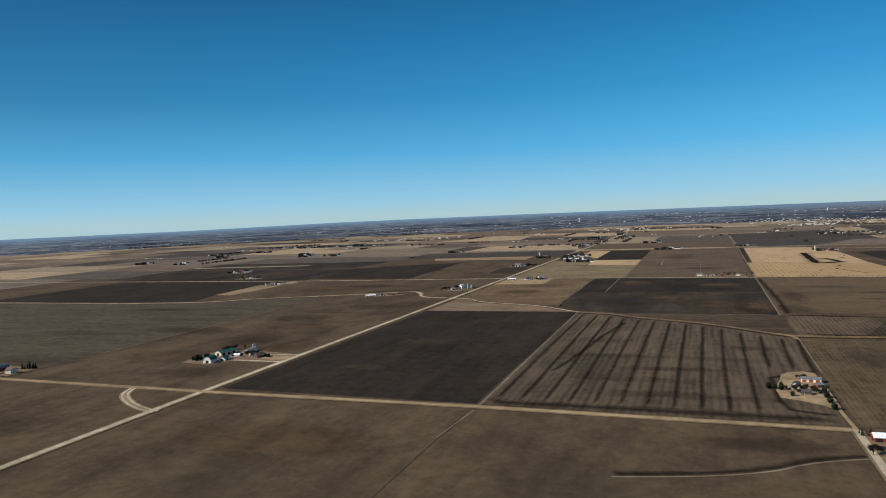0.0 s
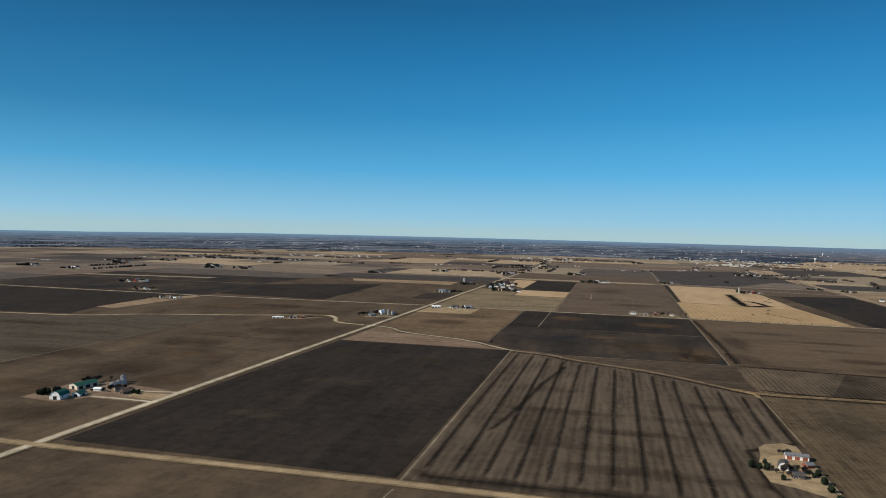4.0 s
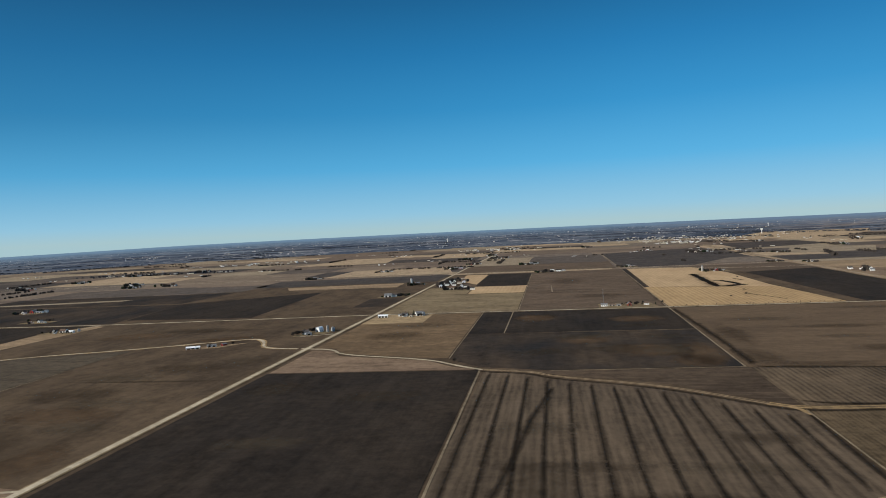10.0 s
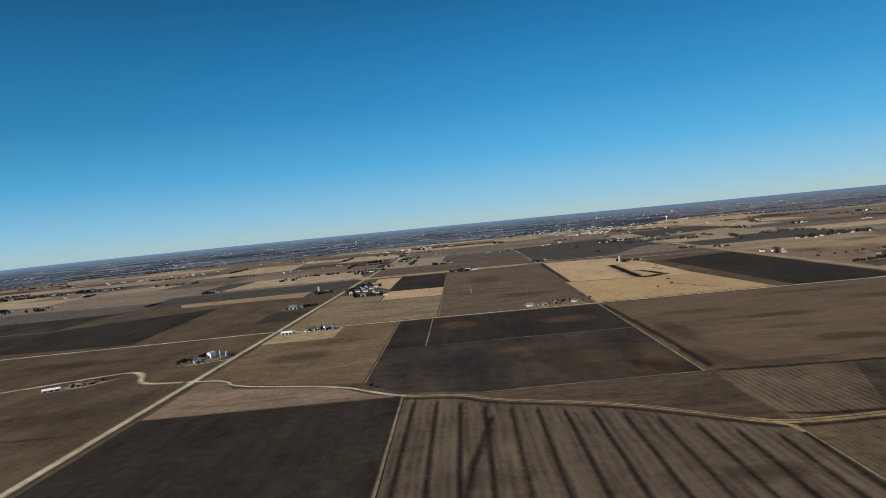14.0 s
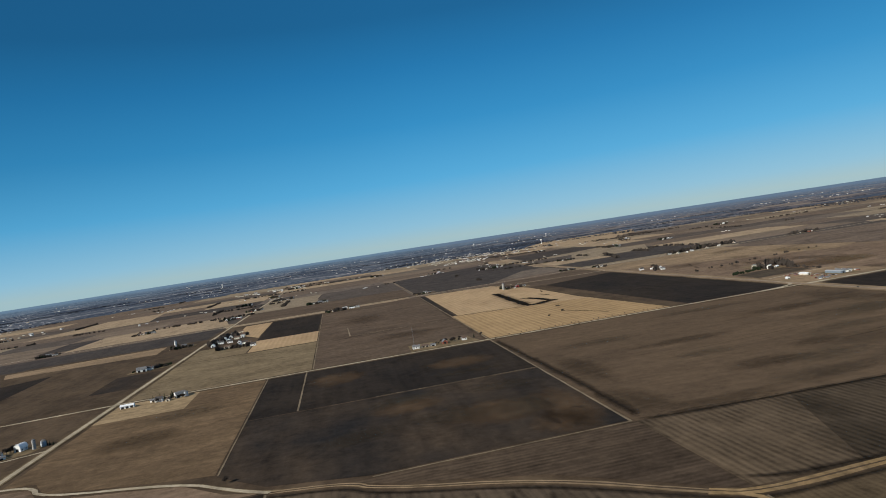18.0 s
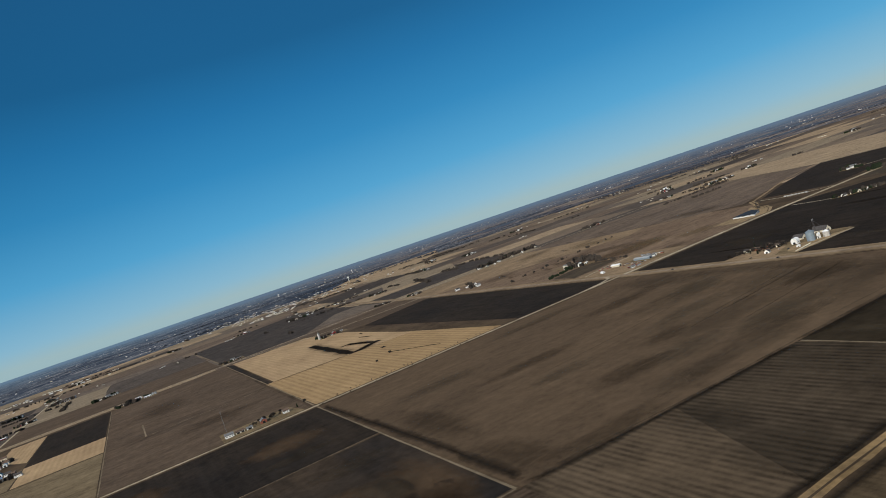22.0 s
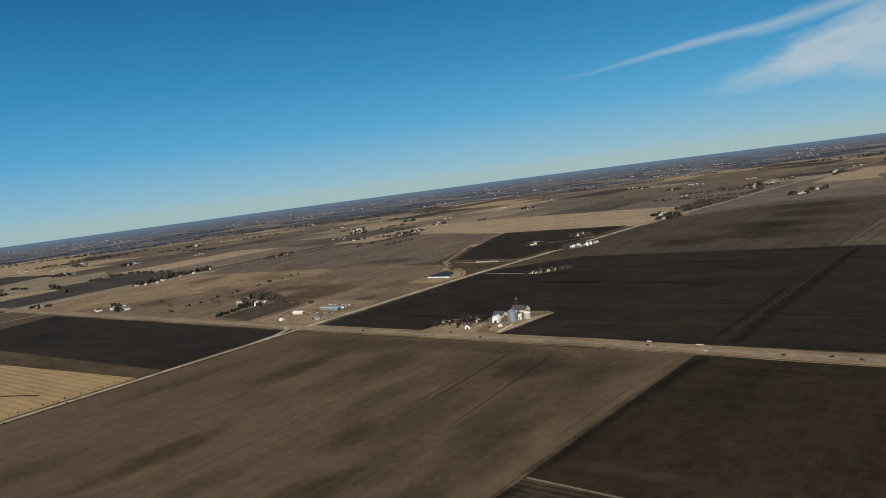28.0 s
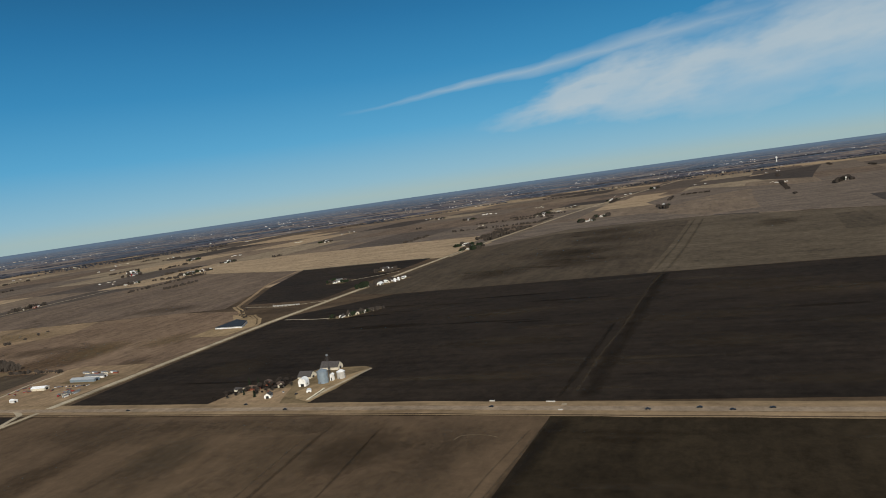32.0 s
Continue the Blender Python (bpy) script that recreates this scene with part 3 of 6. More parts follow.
field("black", (506, 1808), (716, 1808), (728, 2690), (488, 2612), label="black plowed field beside the highway")
field("chestnut", (388, 2900), (445, 2640), (505, 2625), (735, 2700), (742, 2985), (386, 2950))
field("dark", (150, 3020), (420, 3020), (745, 3590), (720, 4420), (160, 4140))
field("chestnut", (-470, 3000), (135, 3010), (140, 3430), (-468, 3420))
field("straw", (-466, 3430), (-220, 3440), (-200, 4050), (-455, 4050))
field("umber", (-215, 3440), (142, 3440), (150, 4100), (-195, 4060))
field("black", (-1098, 1822), (-781, 1808), (-806, 2380), (-1144, 2160))
field("umber", (-778, 1808), (-504, 1808), (-500, 2130), (-600, 2130), (-803, 2380))
field("dark", (-586, 1950), (-500, 1950), (-500, 2135), (-590, 2136), z=0.32)
field("straw", (-1000, 2588), (-603, 2634), (-595, 2480), (-959, 2486))
field("dark", (-1150, 2640), (-500, 2660), (-490, 2960), (-1150, 2900))
field("tan", (-1016, 3020), (-490, 3020), (-576, 3480), (-999, 3425))
field("tan", (-1547, 3990), (-1010, 4050), (-1089, 4680), (-1393, 4715))
field("dark", (-1900, 2160), (-1160, 2180), (-1140, 2480), (-1900, 2440))
field("umber", (-1900, 2460), (-1130, 2500), (-1120, 2740), (-1900, 2740))
field("straw", (-1900, 2225), (-1430, 2300), (-1420, 2345), (-1900, 2270), z=0.3)
field("dark", (-1900, 1765), (-1100, 1770), (-1140, 2150), (-1900, 2150))
# east of the highway
field("sable", (752, 620), (1405, 620), (1412, 1156), (1399, 1640), (1240, 1782), (752, 1776), label="wide black plowed field beside the highway")
field("grey", (1410, 620), (2160, 620), (2430, 1080), (2440, 1490), (2110, 1725), (1440, 1762), (1402, 1645), (1415, 1156))
field("bean", (1413, 1158), (1900, 1128), (2345, 1108), (2322, 1500), (2110, 1722), (1442, 1758), (1404, 1645), z=0.28)
field("pasture", (2450, 1062), (2812, 1285), (3440, 1036), (3550, 890), (2525, 905), z=0.3)
field("grey", (2095, 1725), (2420, 1040), (2760, 1120), (2800, 1650), z=0.24)
field("fallow", (1785, 705), (2115, 700), (2110, 765), (1785, 790), z=0.34, label="darker square of bare soil")
field("black", (1400, 1815), (1990, 1800), (1992, 2235), (1672, 2128), (1408, 2006), label="black plowed field above a grass lane")
field("tan", (1996, 1800), (2560, 1790), (2600, 2350), (2626, 2800), (2300, 2890), (2190, 2825), (2004, 2250))
field("pasture", (770, 1800), (1160, 1800), (1330, 1960), (1360, 2150), (1250, 2950), (764, 2980), (756, 2200), label="rough dry pasture with darker draws")
field("bean", (764, 1978), (880, 1985), (905, 1995), (900, 2085), (840, 2096), (778, 2080), z=0.3, label="dark bare field behind a worn yard")
field("straw", (770, 2700), (930, 2560), (1111, 2390), (1218, 2310), (1330, 2360), (1270, 2945), (764, 2975), z=0.32)
field("brown", (1372, 2040), (1660, 2145), (1990, 2250), (2180, 2830), (1540, 2960), (1270, 2950))
field("straw", (914, 3560), (1270, 3540), (1440, 3940), (1095, 4070))
field("tan", (1257, 5900), (1509, 4900), (2359, 6120), (2694, 6910), (1873, 7200))
field("dark", (862, 4095), (1399, 4372), (1405, 4920), (909, 4845))
field("tan", (3456, 1488), (4124, 1489), (4145, 1316), (3491, 1350))
field("grey", (2450, 1070), (2170, 620), (3300, 560), (4200, 1180), (3400, 1330))
field("dark", (3923, 623), (5571, 490), (4806, 962), (4268, 842))


def edged(ob, values):
    """How full the cover is at each corner: 0 at a fading edge, 1 inside."""
    ob.data.attributes.new("edge", "FLOAT", "POINT").data.foreach_set("value", values)
    return ob


def smooth(pts, rounds=2):
    """A line with its corners rounded."""
    for _ in range(rounds):
        out = [pts[0]]
        for a, b in zip(pts, pts[1:]):
            out += [(a[0] * 0.75 + b[0] * 0.25, a[1] * 0.75 + b[1] * 0.25), (a[0] * 0.25 + b[0] * 0.75, a[1] * 0.25 + b[1] * 0.75)]
        pts = out + [pts[-1]]
    return pts


def ribbon(name, pts, width, mat, z, label, category="road", kind="structure", wander=0.0, soft=False):
    """A strip of even width along a line of plan points; with wander its edges are uneven, with soft they fade."""
    fine = []
    step = 140 if not wander else 18
    for a, b in zip(pts, pts[1:]):
        k = max(1, int(math.dist(a, b) / step))
        fine += [(a[0] + (b[0] - a[0]) * i / k, a[1] + (b[1] - a[1]) * i / k) for i in range(k)]
    fine.append(pts[-1])
    rings, cells, full = [], [], []
    shares = (1, 0.0, -1) if soft else (1, -1)
    m = len(shares)
    for i, p in enumerate(fine):
        a, b = fine[max(i - 1, 0)], fine[min(i + 1, len(fine) - 1)]
        d = math.dist(a, b)
        nx, ny = -(b[1] - a[1]) / d, (b[0] - a[0]) / d
        o = [width / 2 * (1 + wander * noise.noise((p[0] / 30, p[1] / 30, s))) for s in (0.3, 7.7)]
        for share in shares:
            w = share * o[0 if share > 0 else 1] * (1.5 if soft else 1.0)
            rings.append((p[0] + nx * w, p[1] + ny * w))
            full.append(1.0 if share == 0 and 0 < i < len(fine) - 1 else 0.0)
        if i:
            cells += [(((i - 1) * m + j, (i - 1) * m + j + 1, i * m + j + 1, i * m + j), 0) for j in range(m - 1)]
    ob = sheet(name, rings, cells, [mat], kind, label, category, z)
    return edged(ob, full) if soft else ob


def stain(kind, x, y, rx, ry, turn=0.0, z=0.36, label="soft-edged patch of differently coloured soil"):
    """A fading patch of other soil in a field."""
    c, s = math.cos(radians(turn)), math.sin(radians(turn))
    rings, full, cells, m = [(x, y)], [1.0], [], 18
    for j, r in enumerate((0.5, 1.0)):
        for i in range(m):
            a = 2 * math.pi * i / m
            k = r * (1 + 0.35 * noise.noise((x + 2 * math.cos(a), y + 2 * math.sin(a), j)))
            u, v = rx * k * math.cos(a), ry * k * math.sin(a)
            rings.append((x + u * c - v * s, y + u * s + v * c))
            full.append(0.75 if j == 0 else 0.0)
    for i in range(m):
        n = (i + 1) % m
        cells += [((0, 1 + i, 1 + n), 0), ((1 + i, 1 + m + i, 1 + m + n, 1 + n), 0)]
    return edged(sheet("soil_patch", rings, cells, [SOILS[kind]], "structure", label, "soil", z), full)


G, V = SOILS["gravel"], SOILS["verge"]
# the stubble field with its bare strips
for i in range(13):
    x, high_x = -190 + 23.6 * i, -189 + 24 * i
    top = np.interp(high_x, [-189, -141, -93, -21, 3, 51, 99], [1194, 1174, 1142, 1112, 1096, 1050, 1008])
    foot = 640 if x < 55 else 815
    ribbon("bare_strip", [(x, foot), ((x + high_x) / 2 - 1, (foot + top) / 2), (high_x, top)], 5.2, SOILS["soft_wet"], 0.36, "dark bare strip between the stubble", "strip", soft=True, wander=0.3)
ribbon("bare_strip", [(-160, 760), (-147, 847), (-132, 986), (-112, 1116)], 7, SOILS["soft_wet"], 0.38, "dark diagonal track through the stubble", "strip", soft=True, wander=0.6)
ribbon("bare_strip", [(-200, 632), (60, 636), (108, 640)], 18, SOILS["soft_wet"], 0.37, "dark bare headland beside the road", "strip", soft=True, wander=0.5)
ribbon("bare_strip", [(118, 1015), (112, 850), (112, 815), (90, 792), (66, 778), (66, 690), (72, 660), (97, 652), (109, 656)], 7, SOILS["soft_wet"], 0.39, "dark bare strip round the farmstead", "strip", soft=True, wander=0.5)
ribbon("bare_strip", smooth([(-60, 476), (0, 491), (44, 511), (63, 529), (83, 541), (108, 552)]), 8, SOILS["soft_wet"], 0.39, "dark band behind a grass terrace", "strip", soft=True, wander=0.5)
ribbon("bare_strip", [(70, 774), (88, 792), (108, 812)], 14, SOILS["soft_wet"], 0.40, "dark wet strip behind the farmstead", "strip", soft=True, wander=0.5)
for pts, w in (([(416, 1190), (560, 1183), (714, 1167)], 12), ([(756, 1156), (1050, 1142), (1400, 1128)], 16), ([(756, 1180), (1050, 1166)], 5),
               ([(124, 1206), (230, 1198), (412, 1189)], 10), ([(119, 1048), (160, 1037), (211, 1034), (300, 1039)], 8), ([(131, 1215), (134, 1400), (132, 1600), (130, 1775)], 11), ([(134, 2222), (204, 2207), (306, 2182)], 10.0), ([(306, 2182), (380, 2160), (438, 2146)], 2.5)):
    ribbon("bare_strip", pts, w, SOILS["soft_wet"], 0.40, "dark ridge of bare soil across the fields", "strip", soft=True, wander=0.7)
for pts, w in (([(327, 2600), (323, 2480), (317, 2340), (311, 2195)], 27), ([(306, 2192), (332, 2186), (362, 2212), (388, 2218)], 32), ([(336, 2350), (356, 2347), (367, 2290), (376, 2226)], 20),
               ([(352, 2108), (350, 2088)], 11), ([(336, 2022), (328, 1996)], 8), ([(330, 2008), (356, 1944), (380, 1877)], 4), ([(292, 1975), (286, 1958)], 7), ([(400, 2400), (412, 2340)], 7), ([(430, 2480), (424, 2440)], 5)):
    ribbon("wet_hollow", pts, w * 0.7, SOILS["wet"], 0.39, "dark wet core of a hollow in the stubble", "hollow", wander=0.4)
    ribbon("wet_hollow", pts, w * 1.1, SOILS["soft_wet"], 0.40, "dark wet hollow in the stubble", "hollow", soft=True, wander=0.5)
for pts, w in (([(166, 1212), (225, 1205), (294, 1199), (412, 1196), (560, 1191), (712, 1176)], 2.5), ([(480, 1206), (600, 1198), (690, 1187)], 2), ([(762, 1168), (898, 1163), (1037, 1152), (1300, 1142)], 3), ([(1440, 1146), (1740, 1124), (2345, 1094)], 6), ([(1432, 1124), (1711, 1103), (2348, 1070)], 7), ([(1283, 1142), (1440, 1128)], 5)):
    ribbon("track", pts, w, SOILS["soft_light"], 0.44, "pale track along a ridge of bare soil", "track", soft=True, wander=0.4)
for pts, w, kind in (([(500, 1368), (574, 1375), (660, 1384)], 2.5, "soft_light"), ([(520, 1358), (620, 1368), (690, 1374)], 3.5, "soft_dark"), ([(440, 1352), (560, 1364)], 2.5, "soft_light"), ([(300, 1440), (420, 1448), (540, 1462)], 2.0, "soft_light"), ([(470, 1300), (600, 1312), (690, 1322)], 2.5, "soft_dark")):
    ribbon("track", pts, w, SOILS[kind], 0.44, "faint tractor track through the stubble", "track", soft=True, wander=0.4)
rng = random.Random(11)
for cx, cy, spread_x, spread_y, count in ((1950, 1450, 420, 180, 16), (1000, 2350, 170, 330, 12), (1500, 2500, 200, 250, 8), (2700, 1100, 600, 300, 10)):
    for _ in range(count):
        x, y, w = cx + rng.uniform(-1, 1) * spread_x, cy + rng.uniform(-1, 1) * spread_y, rng.uniform(6, 16)
        l = rng.uniform(35, 110)
        ribbon("bare_strip", [(x - l * 0.15, y - l / 2), (x, y), (x + l * 0.2, y + l / 2)], w, SOILS["soft_dark"], 0.42, "dark stain of damp soil in the stubble", "strip", soft=True, wander=1.2)
# soft patches of lighter and darker ground
for kind, x, y, rx, ry, turn in (
        ("soft_light", -370, 915, 55, 22, 5), ("soft_light", -389, 748, 42, 20, 5), ("soft_brown", -300, 1080, 60, 30, 10), ("soft_brown", -440, 1120, 40, 40, 0),
        ("soft_light", 52, 1330, 48, 45, 0), ("soft_light", -62, 1456, 60, 30, 10), ("soft_brown", -18, 1344, 60, 40, 0), ("soft_brown", 60, 1440, 55, 30, 0), ("soft_brown", -120, 1330, 50, 30, 20), ("soft_brown", 40, 1560, 60, 22, 0),
        ("soft_dark", 330, 1317, 60, 30, 0), ("soft_dark", 325, 1503, 90, 24, 0), ("soft_dark", 165, 1450, 28, 110, 0), ("soft_dark", 152, 1270, 36, 70, 0), ("soft_dark", 210, 1219, 80, 22, 0), ("soft_dark", 426, 1369, 50, 22, 10), ("soft_dark", 560, 1600, 100, 30, 0), ("soft_dark", 640, 1320, 60, 50, 0),
        ("soft_light", 312, 1410, 60, 24, 0), ("soft_light", 390, 1300, 60, 30, 0), ("soft_light", 511, 1417, 90, 28, 5), ("soft_light", 252, 1600, 80, 30, 0), ("soft_light", 480, 1720, 110, 24, 0), ("soft_light", 490, 1280, 80, 30, 0), ("soft_light", 620, 1500, 60, 40, 20),
        ("soft_light", -930, 1056, 110, 26, 0), ("soft_light", -890, 1120, 70, 20, 5), ("soft_light", -1010, 900, 120, 24, 0), ("soft_light", -620, 1060, 70, 26, 0), ("soft_light", -690, 1190, 80, 30, 0), ("soft_light", -590, 960, 50, 26, 0), ("soft_brown", -560, 1300, 40, 50, 0), ("soft_dark", -818, 953, 120, 40, 0), ("soft_dark", -700, 1100, 90, 50, 10), ("soft_dark", -1081, 1174, 120, 30, 0), ("soft_dark", -650, 900, 60, 80, 0), ("soft_brown", -900, 700, 120, 40, 0), ("soft_dark", -600, 680, 60, 40, 0), ("soft_dark", -620, 1250, 80, 50, 0),
        ("soft_brown", 975, 1287, 30, 110, 0), ("soft_brown", 934, 1028, 34, 90, 0), ("soft_brown", 1150, 1350, 40, 120, 5), ("soft_brown", 828, 1250, 26, 70, 0), ("soft_brown", 1250, 1000, 50, 120, 0), ("soft_wet", 1100, 1520, 16, 90, 0), ("soft_brown", 900, 1640, 60, 60, 0), ("soft_brown", 1060, 1080, 30, 130, 0), ("soft_brown", 1180, 900, 40, 110, 0), ("soft_brown", 1000, 860, 26, 120, 0), ("soft_dark", 1640, 1330, 90, 170, 0), ("soft_dark", 1820, 1380, 100, 190, 0), ("soft_dark", 2040, 1300, 130, 160, 0), ("soft_dark", 2250, 1350, 120, 130, 0), ("soft_dark", 1560, 1480, 70, 90, 0), ("soft_brown", 800, 960, 20, 80, 0),
        ("soft_straw", 1093, 1940, 60, 60, 0), ("soft_straw", 1049, 2051, 90, 60, 30), ("soft_straw", 1200, 2450, 60, 130, 0), ("soft_dark", 939, 1871, 60, 34, 20), ("soft_dark", 1057, 2189, 50, 110, 10), ("soft_dark", 1000, 2290, 110, 40, 20), ("soft_dark", 880, 2500, 70, 60, 0), ("soft_dark", 1422, 2266, 60, 120, 0), ("soft_dark", 1180, 2750, 90, 60, 0),
        ("soft_dark", 560, 900, 60, 120, 0), ("soft_brown", 620, 760, 50, 100, 0), ("soft_dark", 270, 850, 60, 90, 0), ("soft_light", 330, 720, 50, 90, 0), ("soft_light", 180, 900, 40, 70, 0), ("soft_dark", 0, 300, 120, 60, 0), ("soft_dark", 40, 560, 70, 22, 5), ("soft_light", -80, 450, 80, 50, 0), ("soft_light", -350, 400, 90, 60, 0), ("soft_dark", -700, 450, 160, 60, 0), ("soft_light", -850, 380, 120, 50, 0),
        ("soft_dark", -380, 1500, 70, 50, 0), ("soft_light", -350, 1620, 70, 40, 0), ("soft_dark", -800, 1620, 150, 40, 0), ("soft_brown", -120, 800, 30, 90, 0), ("soft_dark", 60, 930, 40, 20, 0), ("soft_dark", -20, 690, 110, 16, 0), ("soft_dark", -100, 860, 70, 18, 0), ("soft_dark", -30, 800, 80, 14, 3), ("soft_light", -60, 745, 90, 18, 0), ("soft_light", 20, 860, 60, 16, 0), ("soft_light", -130, 960, 50, 26, 0), ("soft_dark", -640, 1168, 150, 7, 0), ("soft_dark", 20, 2050, 90, 60, 0), ("soft_dark", -60, 2500, 70, 120, 0), ("soft_dark", 1750, 1350, 120, 90, 0), ("soft_light", 1600, 1500, 90, 120, 0), ("soft_dark", 2050, 900, 120, 60, 0)):
    stain(kind, x, y, rx, ry, turn)
for kind, x, y, rx, ry, turn in (
        ("soft_warm", 20, 1330, 60, 60, 0), ("soft_warm", 88, 1300, 34, 100, 0), ("soft_warm", 72, 1250, 40, 50, 0), ("soft_warm", -60, 1420, 50, 40, 20), ("soft_warm", 40, 1640, 60, 50, 0), ("soft_warm", -140, 1680, 50, 60, 0),
        ("soft_umber", 545, 1255, 140, 50, 0), ("soft_umber", 640, 1370, 90, 110, 0), ("soft_umber", 430, 1240, 110, 36, 0), ("soft_umber", 590, 1500, 110, 50, 0), ("soft_umber", 330, 1240, 70, 34, 0), ("soft_umber", 670, 1620, 50, 120, 0), ("soft_umber", 500, 1340, 110, 40, 5), ("soft_umber", 655, 1250, 60, 56, 0), ("soft_umber", 692, 1450, 30, 150, 0),
        ("soft_umber", 375, 1110, 46, 90, 0), ("soft_umber", 236, 1070, 40, 46, 0), ("soft_umber", 258, 1160, 36, 50, 0), ("soft_warm", 990, 2070, 130, 90, 0), ("soft_umber", 1280, 2560, 100, 22, 10), ("soft_umber", 1050, 2500, 40, 50, 0),
        ("soft_warm", -700, 1500, 90, 40, 20), ("soft_warm", -900, 1560, 90, 50, 0), ("soft_warm", -340, 480, 110, 60, 0), ("soft_warm", -330, 200, 110, 90, 0), ("soft_warm", -640, 1010, 80, 40, 0), ("soft_warm", -700, 760, 70, 50, 0), ("soft_warm", -560, 860, 36, 60, 0)):
    stain(kind, x, y, rx, ry, turn, 0.335)
# lighter streaks along the working direction of the wide black field
for _ in range(26):
    x, y = rng.uniform(780, 1380), rng.uniform(680, 1680)
    stain(rng.choice(("soft_brown", "soft_brown", "soft_light", "soft_wet")), x, y, rng.uniform(4, 11), rng.uniform(40, 120), rng.uniform(-4, 4), 0.34, "faint streak of lighter or damper soil")
for _ in range(14):
    x, y = rng.uniform(440, 690), rng.uniform(660, 1150)
    stain(rng.choice(("soft_brown", "soft_dark", "soft_light")), x, y, rng.uniform(5, 14), rng.uniform(30, 90), rng.uniform(-4, 4), 0.34, "faint streak of lighter or damper soil")
# grass lines between fields
for pts, w in (([(-200, 610), (-203, 1208)], 3.0), ([(-254, 1290), (-253, 1790)], 2.0), ([(-115, 1200), (118, 1208)], 3.0), ([(118, 1208), (124, 1790)], 3.2),
               ([(-93, 1504), (118, 1505)], 2.2), ([(-190, 1792), (-191, 1506)], 3.0), ([(-98, 2176), (124, 2178)], 3.0), ([(-108, 2176), (-110, 2360)], 4.0),
               ([(124, 1800), (131, 2152), (145, 2985), (160, 4100)], 3.5), ([(415, 1190), (409, 990), (411, 620)], 3.0), ([(-180, 1808), (-178, 2890)], 2.5),
               ([(120, 1016), (119, 900), (118, 806)], 2.2), ([(-818, 760), (-816, 1000), (-812, 1235)], 2.2), (smooth([(-60, 470), (0, 485), (44, 505), (63, 523), (83, 535), (108, 546)]), 2.6),
               ([(-200, 600), (-206, 520)], 2.0), (smooth([(662, 1244), (669, 1243), (672, 1238), (673, 1229), (672, 1218), (668, 1210)]), 0.9)):
    ribbon("grass_strip", pts, w * 0.75, SOILS["line"], 0.46, "narrow strip of dry grass between fields", "strip", wander=0.4)
# creeks with pale banks
CREEK = [(-510, 1392), (-449, 1380), (-428, 1334), (-284, 1288), (-236, 1240), (-200, 1212), (-133, 1196), (-114, 1170), (11, 1114), (94, 1039), (120, 1022), (202, 1026), (300, 1027)]
BED, FARM_LANE = smooth(CREEK[5:]), smooth(CREEK[:6])
# shadow side of the bank, painted as a dark strip together with wet ground
ribbon("bare_strip", [(x - 3, y - 11) for x, y in smooth(CREEK[5:])], 7, SOILS["soft_wet"], 0.40, "dark strip of painted shade and wet ground below the creek bank", "strip", soft=True, wander=0.6)
ribbon("creek_bank", smooth(CREEK[:10]), 6.5, SOILS["verge"], 0.43, "dry grass bank of a creek", "bank", wander=0.6)
ribbon("creek_bank", smooth(CREEK[9:]), 10, SOILS["bank"], 0.436, "broad dry grass bank of a creek", "bank", wander=0.6)
ribbon("creek_bank", [(96, 1034), (108, 1027), (116, 1016), (119, 998)], 4.5, SOILS["bank"], 0.45, "short dry grass bank at the creek bend", "bank", wander=0.6)
for side in (-2.6, 2.4):
    ribbon("creek_bank", [(x, y + side) for x, y in smooth(CREEK[5:10])], 1.7, SOILS["straw"], 0.5, "pale edge of a dry creek bank", "bank", wander=0.9)
ribbon("creek_bed", BED, 1.6, SOILS["umber"], 0.52, "dark brushy bed of a dry creek", "creek", wander=1.4)
ribbon("lane", FARM_LANE, 5, G, 0.53, "pale farm lane along the creek", "lane", wander=0.3)
CREEK_WEST = smooth([(-515, 1394), (-580, 1404), (-609, 1482), (-643, 1508), (-813, 1418), (-985, 1360), (-1058, 1293), (-1167, 1273), (-1286, 1261), (-1800, 1245)])
ribbon("creek_bank", CREEK_WEST, 11, SOILS["bank"], 0.43, "dry grass bank of a creek", "bank", wander=0.5)
ribbon("creek_bed", CREEK_WEST, 5, G, 0.52, "pale sandy bed of a dry creek", "creek", wander=0.6)
LANE = [(1390, 2018), (1460, 2050), (1590, 2112), (1690, 2160), (1778, 2196), (1980, 2245)]
ribbon("creek_bank", smooth(LANE), 9, SOILS["straw"], 0.43, "dry grass bank of a draw", "bank", wander=0.6)
DRAW = [(1160, 1808), (1182, 1816), (1231, 1851), (1272, 1890), (1266, 1910), (1332, 1966), (1390, 2024)]
ribbon("creek_bank", DRAW, 12, SOILS["lot"], 0.47, "pale sandy bank of a winding draw", "draw", wander=0.8)
ribbon("creek_bed", DRAW, 2.6, SOILS["soft_wet"], 0.50, "dark wet bed of a winding draw", "draw", soft=True, wander=1.2)
ribbon("track", [(1700, 2172), (1630, 2212), (1520, 2250), (1440, 2330)], 4, SOILS["line"], 0.45, "pale grass track across the stubble", "track", wander=0.4)

